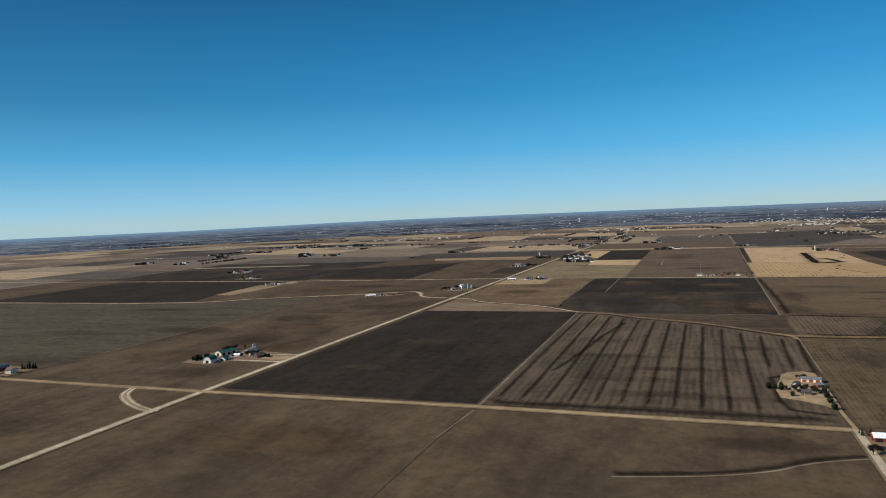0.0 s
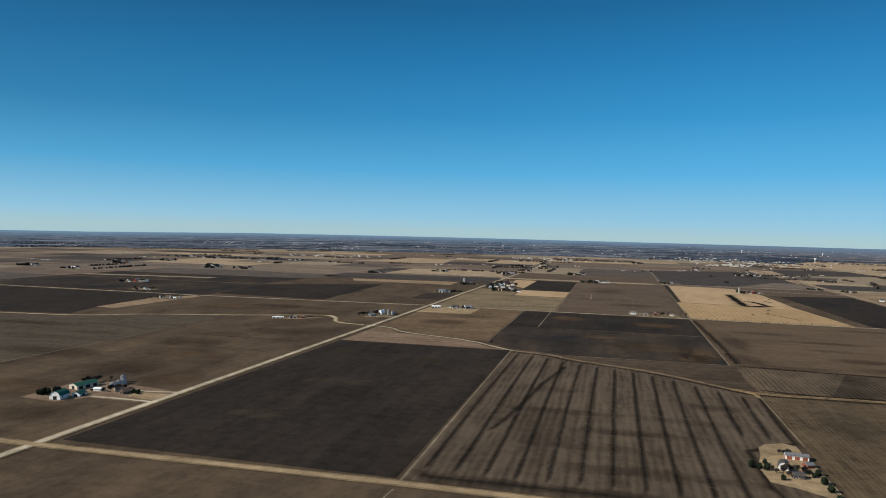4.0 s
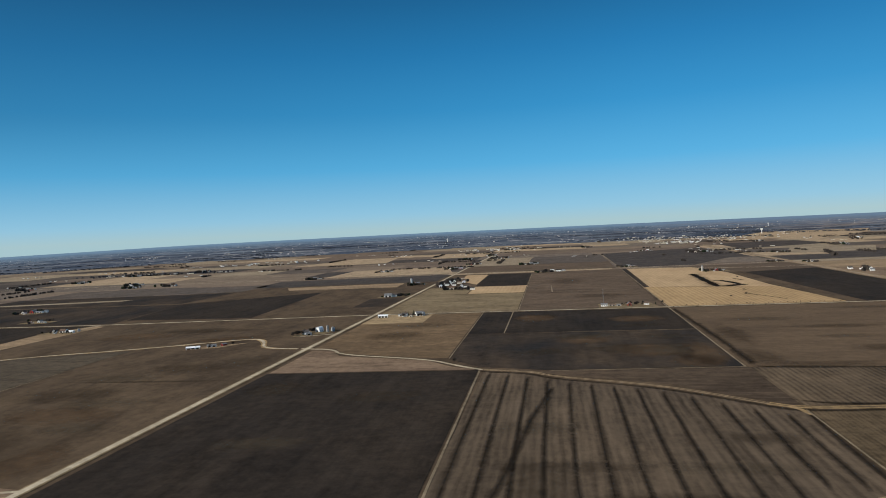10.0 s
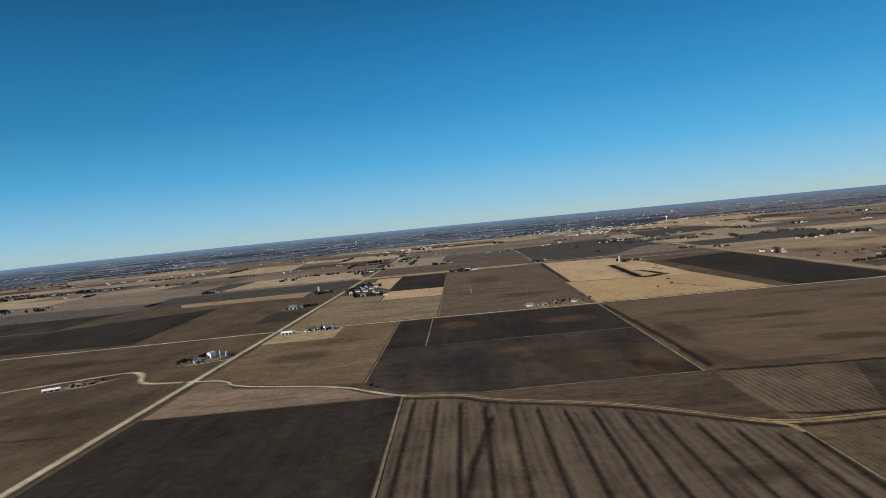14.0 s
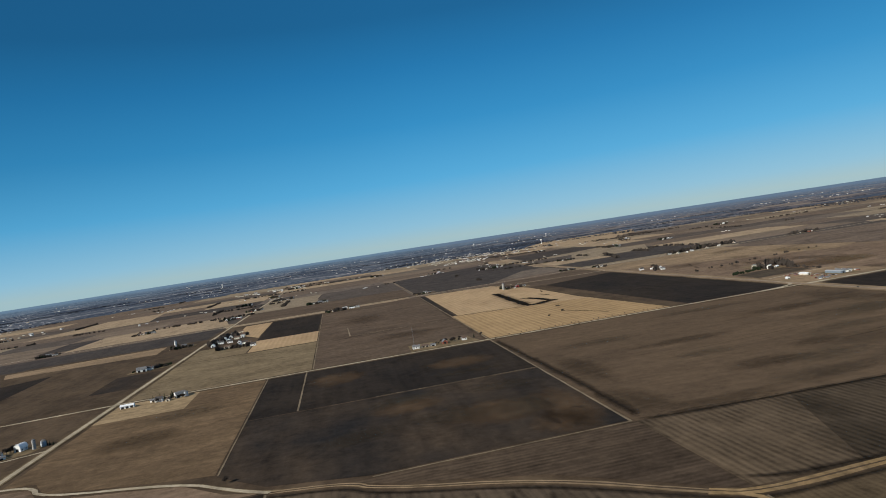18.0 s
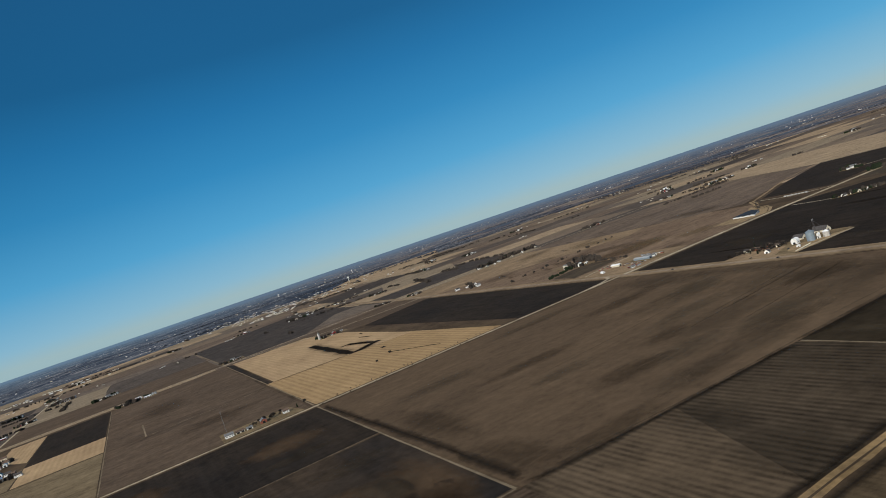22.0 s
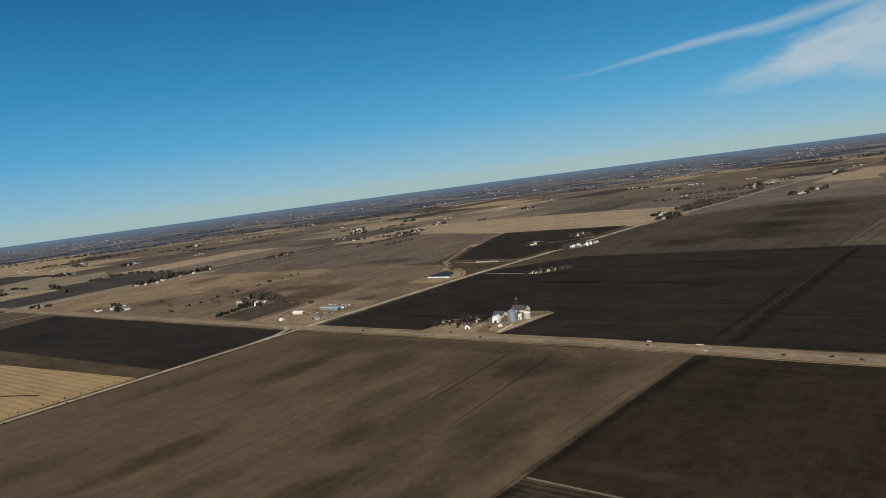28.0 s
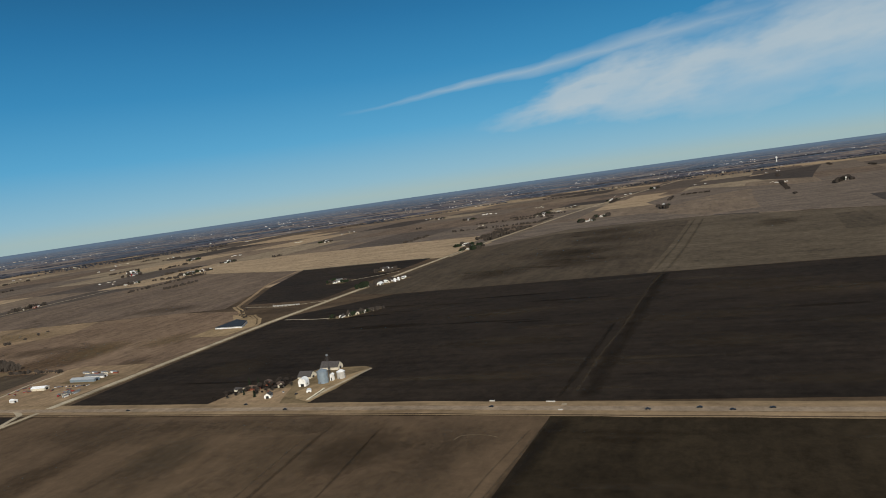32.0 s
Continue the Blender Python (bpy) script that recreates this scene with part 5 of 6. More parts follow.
# long sheds by the creek bend
yard((-720, 1400), (-665, 1418), (-630, 1462), (-690, 1440), kind="straw")
building("poultry_shed", -706, 1412, 25, 22, 8, 2.8, 4.6, "white", "whiteroof", "long low white shed by a creek", "shed", side_doors=3)
building("poultry_shed", -682, 1430, 25, 15, 8, 2.8, 4.6, "white", "tin", "low white shed with a grey roof by a creek", "shed", side_doors=2)
building("shed", -665, 1440, 60, 8, 6, 3, 4.6, "red", "tin", "small red shed by a creek", "shed")
grove(-690, 1420, -650, 1450, 5, "bare", 0.5)

# farm at the crossing of the second road
building("machine_shed", -462, 1752, 5, 20, 9, 4, 6, "white", "whiteroof", "long white machine shed beside the crossing", "shed", side_doors=3)
building("house", -417, 1760, 0, 11, 9, 4.6, 8, "white", "shingle", "white farmhouse among dark conifers", "house", windows=6, chimney=True)
building("garage", -428, 1767, 0, 8, 7, 3, 4.8, "white", "tin", "white garage beside a farmhouse", "garage")
building("barn", -388, 1770, 30, 15, 10, 5, 9, "white", "tin", "white barn with a tin roof on a mown lot", "barn", "gambrel", side_doors=2)
building("shed", -402, 1752, 90, 9, 6, 3, 4.6, "cream", "brownroof", "cream shed with a brown roof", "shed")
bin_("grain_bin", -378, 1768, 3.2, 7, "steel", "tin", "steel grain bin beside a barn")
grove(-430, 1775, -398, 1776, 10, "fir", 0.9, "conifers round the crossing farmhouse")
grove(-425, 1750, -370, 1762, 7, "bare", 0.8)


def farmstead(x, y, seed, turn=0.0, size=1.0, trees=8, big=True, bins=1, wide=55.0, white=0.75, grass=True):
    """A lesser farmstead: yard, house, barn, sheds, bins and trees, strewn along its own axis."""
    r = random.Random(seed)
    a = radians(turn)
    size, trees = size * 0.8, int(trees * 1.8) + 2

    def at(u, v):
        return x + u * math.cos(a) - v * math.sin(a), y + u * math.sin(a) + v * math.cos(a)
    if grass:
        yard(*(at(u, v) for u, v in ((-wide, -24), (wide * 0.9, -28), (wide, 22), (-wide * 0.8, 27))))
    walls = lambda: "white" if r.random() < white else r.choice(("cream", "red", "brick"))
    roofs = lambda: r.choice(("tin", "whiteroof", "shingle", "brownroof", "tin"))
    words = {"white": "white", "cream": "cream", "red": "red", "brick": "brick-red", "tin": "grey tin", "whiteroof": "white metal", "shingle": "dark shingle", "brownroof": "brown shingle"}
    w, f = walls(), r.choice(("shingle", "brownroof"))
    building("house", *at(-wide * 0.5, r.uniform(-6, 6)), turn + r.choice((0, 90)), 12 * size, 9 * size, 4.6 * size, 8 * size, w, f, f"{words[w]} farmhouse with a {words[f]} roof", "house", windows=4, chimney=True)
    if big:
        w, f = walls(), roofs()
        building("barn", *at(wide * 0.1, r.uniform(-4, 8)), turn + r.choice((0, 90, 20)), 19 * size, 12 * size, 5.5 * size, 10.5 * size, w, f, f"{words[w]} barn with a {words[f]} roof in a farmyard", "barn", "gambrel", side_doors=2)
    w, f = walls(), roofs()
    building("machine_shed", *at(wide * 0.5, r.uniform(-10, 10)), turn + r.uniform(-5, 5), 24 * size, 10 * size, 4.2 * size, 6.4 * size, w, f, f"long {words[w]} machine shed with a {words[f]} roof", "shed", side_doors=3)
    w, f = walls(), roofs()
    building("shed", *at(-wide * 0.15, r.uniform(-16, -10)), turn + r.choice((0, 90)), 9 * size, 6 * size, 3 * size, 4.8 * size, w, f, f"small {words[w]} shed with a {words[f]} roof", "shed")
    for i in range(bins):
        bin_("grain_bin", *at(wide * 0.75 + 9 * i * size, r.uniform(8, 16)), 3.6 * size, 7.5 * size, "steel", "tin", "ribbed steel grain bin in a farmyard")
    for i in range(trees):
        tree(*at(r.uniform(-wide, wide * 0.6), r.choice((-1, 1)) * r.uniform(14, 26)), "fir" if r.random() < 0.3 else "bare", 0.9 * size)


# farmsteads along the gravel roads to the north
yard((-580, 2160), (-490, 2195), (-488, 2225), (-580, 2190))
building("barn", -552, 2178, 10, 20, 12, 5, 10, "white", "tin", "white barn with a grey roof among conifers", "barn", "gambrel", side_doors=2)
building("house", -536, 2186, 0, 12, 9, 5, 8.5, "white", "shingle", "white farmhouse among conifers", "house", windows=6, chimney=True)
grove(-572, 2184, -500, 2216, 9, "fir", 0.6, "windbreak of conifers")
grove(-566, 2190, -500, 2200, 8, "bare", 0.7)
farmstead(-545, 2552, 21, 8, 1.0, 10, bins=0, wide=35)
bin_("silo", -562, 2552, 3, 20, "white", "tin", "tall white silo near the gravel road", 0)
# hamlet at the north crossing
for i, (hx, hy) in enumerate(((-452, 2598), (-421, 2520), (-400, 2350), (-370, 2348), (-335, 2318), (-418, 2636), (-394, 2600), (-436, 2560), (-410, 2470), (-380, 2420), (-350, 2360), (-446, 2430), (-430, 2680), (-444, 2500), (-402, 2540), (-390, 2560), (-362, 2390), (-426, 2600), (-412, 2700), (-448, 2640), (-434, 2480))):
    wl, rf = (("white", "shingle"), ("white", "tin"), ("cream", "brownroof"), ("white", "whiteroof"))[i % 4]
    building("house", hx, hy, 90 * (i % 2), 13, 9, 4.5, 8, wl, rf, f"{wl} house of a small hamlet among trees", "house", windows=4, chimney=i % 3 == 0)
grove(-455, 2440, -430, 2690, 22, "bare", 1.0, "trees of the hamlet")
grove(-420, 2340, -330, 2320, 12, "bare", 0.8, "trees of the hamlet")
grove(-440, 2600, -380, 2620, 9, "bare", 0.8, "trees of the hamlet")
# row of buildings on the second road
yard((-12, 1806), (110, 1806), (100, 1880), (-10, 1880), label="dry grass yard along the gravel road")
building("house", 0, 1835, 0, 13, 9, 4.2, 7, "white", "tin", "white house along the gravel road", "house", windows=6, chimney=True)
building("shed", 16, 1836, 0, 13, 8, 3.4, 5.2, "cream", "brownroof", "cream shed along the gravel road", "shed", side_doors=2)
building("shed", 30, 1834, 0, 9, 7, 3, 4.6, "white", "tin", "white shed with a tin roof", "shed", side_doors=1)
building("barn", 52, 1838, 90, 12, 9, 4.4, 7.5, "brick", "tin", "brick-red barn with a tin roof", "barn", side_doors=1)
building("house", 88, 1842, 0, 9, 8, 4, 7, "white", "brownroof", "white cottage with a brown roof", "house", windows=4)
grove(34, 1846, 84, 1846, 13, "bare", 0.7, "trees along the roadside houses")
tree(108, 1850, "fir", 0.8)
# guyed radio mast
mast = tagged(new("radio_mast"), "thin grey lattice radio mast beside the houses", "mast")
mast.matrix_world = Matrix.Translation((2, 1885, 0.2))
for lx, ly in ((-0.5, -0.3), (0.5, -0.3), (0, 0.55)):
    part("leg", box("leg", lx - 0.09, ly - 0.09, 0, lx + 0.09, ly + 0.09, 34, PAINT["tin"]), mast)
for i in range(16):
    part("brace", box("brace", -0.5, -0.36, 1 + 2 * i, 0.5, -0.24, 1.15 + 2 * i, PAINT["tin"]), mast)
farmstead(-112, 2918, 31, 0, 1.0, 9, bins=2, wide=60, white=1.0)
farmstead(-200, 3430, 32, 0, 1.1, 6, bins=1, wide=45, white=1.0)
farmstead(180, 3055, 33, 0, 0.9, 5, bins=0, wide=40)
farmstead(420, 2700, 34, 0, 0.9, 6, bins=0, wide=45)
bin_("silo", 378, 2690, 3.4, 18, "concrete", "tin", "concrete silo at the edge of the stubble", 0)
farmstead(715, 3040, 35, 0, 0.8, 6, bins=0, wide=30)
farmstead(806, 2956, 36, 0, 0.8, 5, bins=0, wide=25)
for i, (fx, fy, fs, ft, nb) in enumerate(((-820, 3265, 1.0, 6, 0), (-520, 3294, 1.0, 8, 1), (-1045, 2975, 1.0, 9, 0), (-463, 3590, 1.0, 6, 0), (-569, 4080, 1.1, 7, 1), (-470, 4470, 1.1, 8, 1), (-390, 4065, 1.1, 6, 1),
                                          (-1530, 2040, 1.1, 3, 2), (-1132, 1650, 0.9, 4, 1), (-1337, 1830, 0.7, 2, 0), (-1763, 2851, 1.1, 8, 1), (-1625, 2890, 1.1, 7, 1), (-2160, 2480, 1.0, 7, 0), (-2417, 2534, 1.1, 8, 1),
                                          (-2298, 3283, 1.1, 8, 0), (-2309, 2949, 1.1, 8, 1), (-2304, 3698, 1.2, 9, 1), (-2000, 3860, 1.2, 9, 1), (-1836, 3000, 1.1, 7, 0), (621, 3918, 1.3, 4, 2), (1195, 4955, 1.2, 8, 0), (1370, 4149, 1.2, 9, 1),
                                          (1739, 4864, 1.2, 5, 1), (922, 3636, 1.0, 9, 0), (-373, 4104, 1.2, 5, 1), (-397, 5218, 1.2, 9, 1), (138, 5129, 1.2, 7, 1), (416, 4296, 1.0, 3, 0))):
    farmstead(fx, fy, 100 + i, 0, fs, ft, True, nb, 42, 0.9, grass=math.hypot(fx, fy) < 2600)

# ---------------------------------------------------------------- grain farm beside the highway
yard((742, 1473), (752, 1440), (800, 1431), (876, 1426), (884, 1440), (880, 1500), (846, 1508), (806, 1504), kind="verge", label="worn gravel yard of a grain farm")
yard((745, 1568), (790, 1560), (806, 1526), (806, 1492), (776, 1482), (742, 1468), kind="straw", label="straw-coloured grass round a farmhouse", z=0.53)
yard((757, 1438), (872, 1429), (846, 1446), (812, 1470), (790, 1476), (768, 1462), kind="lot", label="worn pale apron round grain bins", z=0.56)
bin_("grain_bin", 822, 1460, 6.0, 13.8, "bluesteel", "bluesteel", "large blue-grey ribbed steel grain bin")
bin_("grain_bin", 838, 1446, 4.8, 8.2, "concrete", "whiteroof", "pale squat grain bin with a low cone roof")
building("barn", 813, 1480, 10, 9, 9, 4.0, 9.5, "white", "whiteroof", "small white round-roofed barn beside grain bins", "barn", "arch", windows=2)
building("machine_shed", 845, 1496, 90, 17, 14, 2.6, 7.6, "cream", "shingle", "cream machine shed with a tall dark grey roof", "shed", side_doors=3)
building("machine_shed", 878, 1482, 90, 24, 13, 3.6, 9.2, "cream", "shingle", "tall cream shed with a dark roof behind grain bins", "shed", side_doors=2)
building("shed", 803, 1540, 80, 13, 8, 3, 5, "brick", "brownroof", "low brown shed with a brown roof under trees", "shed")
building("shed", 798, 1556, 80, 12, 7, 3, 4.6, "cream", "shingle", "low cream shed with dark shingles", "shed")
building("hopper_house", 830, 1453, 0, 4, 3.5, 7, 8.5, "white", "whiteroof", "narrow white hopper house between bins", "shed")
building("shed", 790, 1459, 30, 6, 5, 1.6, 3.4, "white", "whiteroof", "small white dome-roofed shed on the gravel apron", "shed", "arch")
building("house", 774, 1500, 20, 9, 7, 3.6, 6.2, "white", "shingle", "white farmhouse with dark shingles by the highway", "house", windows=6, chimney=True)
building("shed", 814, 1512, 40, 11, 7, 3, 4.6, "cream", "brownroof", "low cream shed with a brown roof", "shed")
building("shed", 822, 1534, 40, 11, 8, 3, 4.8, "brick", "brownroof", "low brown shed under trees", "shed")
leg = tagged(new("elevator_leg"), "tall grey steel grain elevator leg with spouts", "elevator")
leg.matrix_world = Matrix.Translation((832, 1457, 0.2))
for lx, ly in ((-0.8, -0.8), (0.8, -0.8), (0.8, 0.8), (-0.8, 0.8)):
    part("post", box("post", lx - 0.08, ly - 0.08, 0, lx + 0.08, ly + 0.08, 28, PAINT["shingle"]), leg)
for i in range(11):
    part("brace", box("brace", -0.9, -0.9, 2.4 * i + 1.5, 0.9, 0.9, 2.4 * i + 1.8, PAINT["shingle"]), leg)
part("head", box("head", -1.4, -1.0, 28, 1.4, 1.0, 30, PAINT["tin"], 0.3), leg)
for tx, ty, tz in ((-10, 2, 18.5), (6, -12, 11.5)):
    v, f = [], []
    limb(v, f, Vector((0, 0, 28.5)), Vector((tx, ty, tz)), 0.11, 0.11, 6)
    part("spout", mesh("spout", v, f, PAINT["shingle"]), leg)
auger = tagged(new("grain_auger"), "long pale grain auger lying on the yard", "auger")
auger.matrix_world = Matrix.Translation((778, 1443, 0.6)) @ pose(0, 0, 0, 0, 0, -3)
v, f = [], []
limb(v, f, Vector((-16, 0, 0.6)), Vector((16, 0, 2.2)), 0.7, 0.7, 8)
part("tube", mesh("tube", v, f, PAINT["cream"]), auger)
for wx in (-3, 3):
    part("wheel", ring_mesh("wheel", [(0.5, -0.15), (0.5, 0.15)], 12, PAINT["tyre"]), auger, pose(wx, -0.9, 0.4, 90))
grove(762, 1566, 838, 1512, 26, "bare", 0.62, "leafless trees of the grain farm")
grove(780, 1530, 812, 1496, 12, "bare", 0.6, "leafless trees of the grain farm")
for tx, ty in ((822, 1548), (816, 1556), (784, 1540), (776, 1520)):
    tree(tx, ty, "fir", 0.9)
for i, (cx, cy) in enumerate(((782, 1470), (790, 1492), (750, 1512))):
    car(cx, cy, 40 * i, "carwhite" if i == 1 else "carblack", "parked car in the grain farm's yard", 1.0, 0.6, "parked_car")

# ---------------------------------------------------------------- yards at the county road corner
yard((757, 1806), (889, 1806), (939, 1820), (934, 1953), (919, 1972), (829, 1950), (794, 1971), (757, 1962), kind="straw", label="worn yard of trampled straw-coloured grass")
yard((840, 1822), (884, 1824), (888, 1900), (846, 1905), kind="verge", label="worn gravel standing round storage halls", z=0.54)
building("workshop", 822, 1908, 100, 22, 9, 3.6, 5.6, "cream", "whiteroof", "cream workshop with a pale roof by the highway", "workshop", side_doors=3)
building("shed", 772, 1893, 80, 9, 6, 3, 4.6, "white", "whiteroof", "white shed near the highway", "shed", side_doors=1)
building("storage_hall", 858, 1866, 92, 44, 10, 3.8, 5.6, "bluesteel", "steel", "long blue-grey steel storage hall with many doors", "storage hall", side_doors=8, door="dark")
building("storage_hall", 875, 1864, 92, 34, 8, 3.4, 5.2, "white", "tin", "white storage hall with a tin roof", "storage hall", side_doors=5)
for i in range(9):
    trailer = building("trailer", 790 + 5.0 * (i % 5) + 3 * (i // 5), 1822 + 12 * (i // 5) + 2.0 * (i % 3), 20 * (i % 3), 7, 2.6, 2.4, 2.9, ("white", "red", "cream", "steel")[i % 4], "tin", "small trailer parked in a worn yard", "trailer")
for i in range(10):
    car(836 - 0.6 * i, 1836 + 6.0 * i, 8 * i, ("carblack", "carwhite")[i % 3 == 0], "parked car beside the storage hall", 1.0, 0.6, "parked_car")
scrap = random.Random(9)
for i in range(16):
    sx, sy = scrap.uniform(800, 835), scrap.uniform(1830, 1960)
    building("implement", sx, sy, scrap.uniform(0, 180), scrap.uniform(3, 6), 2.2, 1.2, 1.9, scrap.choice(("machine", "red", "tin", "brick")), scrap.choice(("machine", "shingle", "tin")), "rusty farm implement parked in a worn yard", "implement", doors=0)
for i in range(8):
    building("container", 893 + (i % 2) * 4, 1846 + 9 * i, 90, 8, 2.6, 2.6, 2.8, ("brick", "white", "cream", "steel")[i % 4], "tin", "storage container in a row behind the hall", "container")
# white farm behind the corner
yard((866, 2090), (912, 2086), (926, 2212), (868, 2216))
building("barn", 878, 2104, 40, 12, 9, 4.5, 9, "white", "whiteroof", "white round-roofed barn among trees", "barn", "arch", windows=4)
building("house", 890, 2130, 0, 13, 10, 5, 8.6, "white", "shingle", "white farmhouse among leafless trees", "house", windows=6, chimney=True)
building("machine_shed", 898, 2180, 90, 32, 11, 4, 6, "cream", "tin", "long low cream shed with a grey roof", "shed", side_doors=4)
building("shed", 872, 2152, 0, 12, 8, 3.4, 5, "white", "tin", "white shed with a grey roof", "shed", side_doors=1)
building("shed", 902, 2112, 20, 8, 6, 3.0, 4.4, "white", "whiteroof", "small white shed with a pale roof", "shed", side_doors=1)
building("garage", 884, 2118, 70, 7, 6, 2.8, 4.2, "cream", "shingle", "cream garage beside a farmhouse", "garage", side_doors=1)
grove(780, 2094, 866, 2123, 13, "fir", 0.5, "dark conifer windbreak")
grove(850, 2110, 872, 2150, 5, "fir", 0.6, "dark conifer windbreak")
grove(930, 2100, 944, 2215, 20, "bare", 1.0, "trees of the white farm")
grove(870, 2090, 912, 2205, 12, "bare", 0.8, "trees of the white farm")
ribbon("grass_strip", [(914, 2080), (912, 2040), (908, 1968)], 5, SOILS["straw"], 0.46, "pale strip of dry grass along a fence", "strip", wander=0.5)
grove(906, 1966, 908, 2080, 11, "bare", 0.45, "row of small trees along a fence")
# houses along the highway further north
for i, (fx, fy) in enumerate(((784, 2586), (806, 2560), (808, 2499), (828, 2557))):
    building("house", fx, fy, 90 * (i % 2), 13, 9, 4.4, 7.8, "white", ("shingle", "brownroof", "tin", "shingle")[i], "white house beside the highway", "house", windows=4, chimney=i == 1)
grove(790, 2500, 830, 2600, 9, "bare", 0.9)
# row of houses along the third road
for i, (fx, fy) in enumerate(((1093, 3000), (1112, 2972), (1140, 2962), (1225, 3120), (1181, 3000), (1250, 3010), (1300, 3020), (1341, 3110), (1325, 3060), (1386, 3050), (1633, 3010), (1660, 2990), (1690, 3020))):
    building("house", fx, fy, 30 * (i % 4), 12, 8, 3.6, 6.4, ("white", "cream", "white", "brick")[i % 4], ("shingle", "tin", "brownroof")[i % 3], f"{('white', 'cream', 'white', 'brick-red')[i % 4]} house along a gravel road", "house", windows=4)
grove(1090, 3010, 1400, 3080, 30, "bare", 1.1, "trees along the third road")
grove(1150, 3030, 1320, 3080, 12, "fir", 0.9, "trees along the third road")
grove(1600, 3015, 1710, 3020, 14, "bare", 1.0)

# ---------------------------------------------------------------- steel hall and farms along the county road
yard((1097, 1816), (1171, 1812), (1226, 1850), (1300, 1935), (1288, 1952), (1225, 1900), (1162, 1900), (1102, 1898), kind="lot", label="pale bare ground round a steel hall")
hall = tagged(new("storage_hall"), "low white steel hall under a wide dark blue-black sloping roof", "storage hall")
hall.matrix_world = Matrix.Translation((1158, 1830, 0.5))
corners = [(0, 0), (36, 16), (54, 52), (0, 58)]                 # front to the west, low; the roof climbs eastwards
tops = [2.8, 5.2, 5.2, 2.8]
for i in range(4):
    (ax, ay), (bx, by) = corners[i], corners[(i + 1) % 4]
    part("wall", mesh("hall_wall", [(ax, ay, 0), (bx, by, 0), (bx, by, tops[(i + 1) % 4]), (ax, ay, tops[i])], [(0, 1, 2, 3)], PAINT["whiteroof"]), hall)
over = [(-1.2, -1.2), (36.6, 14.6), (55.4, 52.6), (-1.2, 59.2)]
part("roof", mesh("hall_roof", [(x, y, z + d) for d in (0.02, 0.4) for (x, y), z in zip(over, tops)], [(3, 2, 1, 0), (4, 5, 6, 7), (0, 1, 5, 4), (1, 2, 6, 5), (2, 3, 7, 6), (3, 0, 4, 7)], PAINT["panelblue"]), hall, label="dark blue-black ribbed roof")
for i in range(5):
    part("sliding_door", box("hall_door", -0.12, 4 + 11 * i, 0, 0.06, 9 + 11 * i, 2.3, PAINT["white"], 0.02), hall)
part("gutter", box("hall_gutter", -1.5, -1.2, 2.75, -1.2, 59.2, 3.0, PAINT["white"], 0.03), hall, label="white gutter")
grove(1250, 1895, 1400, 2010, 12, "bare", 0.3, "scrub along a draw")
for i in range(7):
    building("calf_hutch", 1357, 1842 + 9.5 * i, 90, 5.5, 4, 1.4, 2.4, "concrete", "concrete", "pale grey arched calf hutch in a row", "hutch", "arch")
# farm on the black field
yard((1182, 1668), (1204, 1664), (1262, 1604), (1246, 1596), (1188, 1632), label="strip of dry grass round a farm")
for i, (fx, fy, nm, ln, wl, rf) in enumerate(((1194, 1646, "house", 11, "white", "shingle"), (1204, 1636, "shed", 6, "cream", "shingle"), (1213, 1628, "barn", 9, "cream", "shingle"), (1224, 1619, "shed", 7, "white", "brownroof"), (1234, 1610, "machine_shed", 10, "cream", "shingle"))):
    word = {"brick": "brick-red"}.get(wl, wl)
    building(nm, fx, fy, 25 * i, ln, 6.5, 3.0, 5.6, wl, rf, f"{word} {nm.replace('_', ' ')} on a strip of grass in plowed land", nm.replace("_", " "), windows=2)
grove(1184, 1654, 1244, 1600, 24, "bare", 0.62, "trees of the farm in the black field")
grove(1186, 1656, 1230, 1612, 9, "fir", 0.6)
# white farms by the county road
yard((1512, 1784), (1530, 1796), (1560, 1772), (1634, 1722), (1624, 1702), (1540, 1728))
for i, (fx, fy, ln, wd, high) in enumerate(((1541, 1744, 15, 9, 7), (1552, 1756, 10, 8, 6.4), (1560, 1733, 9, 6, 4.6), (1569, 1744, 13, 8, 6.4), (1581, 1730, 8, 6, 5), (1586, 1742, 12, 8, 5.6), (1600, 1728, 10, 7, 5), (1611, 1719, 8, 5, 4), (1620, 1722, 12, 6, 4.4), (1531, 1762, 9, 7, 6.4))):
    home = i in (1, 9)
    building("house" if home else "barn", fx, fy, 20 * i, ln, wd, high * 0.56, high, ("white", "white", "cream")[i % 3], ("whiteroof", "shingle", "tin", "whiteroof", "whiteroof")[i % 5] if not home else "shingle", "white farmhouse with a dark roof by the county road" if home else "white farm building with a pale roof by the county road", "house" if home else "barn", side_doors=0 if home else 2, windows=4 if home else 0)
for bx, by, br in ((1572, 1722, 3.4), (1588, 1720, 2.8)):
    bin_("grain_bin", bx, by, br, 7, "whiteroof", "whiteroof", "white grain bin by the county road")
grove(1514, 1772, 1548, 1790, 18, "fir", 0.75, "dark conifers by the white farm")
grove(1520, 1764, 1610, 1736, 12, "bare", 0.8)
farmstead(1645, 1908, 61, 0, 1.0, 7, bins=0, wide=28, white=1.0)
farmstead(1790, 1845, 62, 0, 1.1, 4, bins=2, wide=28, white=1.0)
farmstead(2150, 1730, 63, 0, 1.1, 14, bins=1, wide=50)
grove(2105, 1715, 2180, 1722, 10, "fir", 1.0)
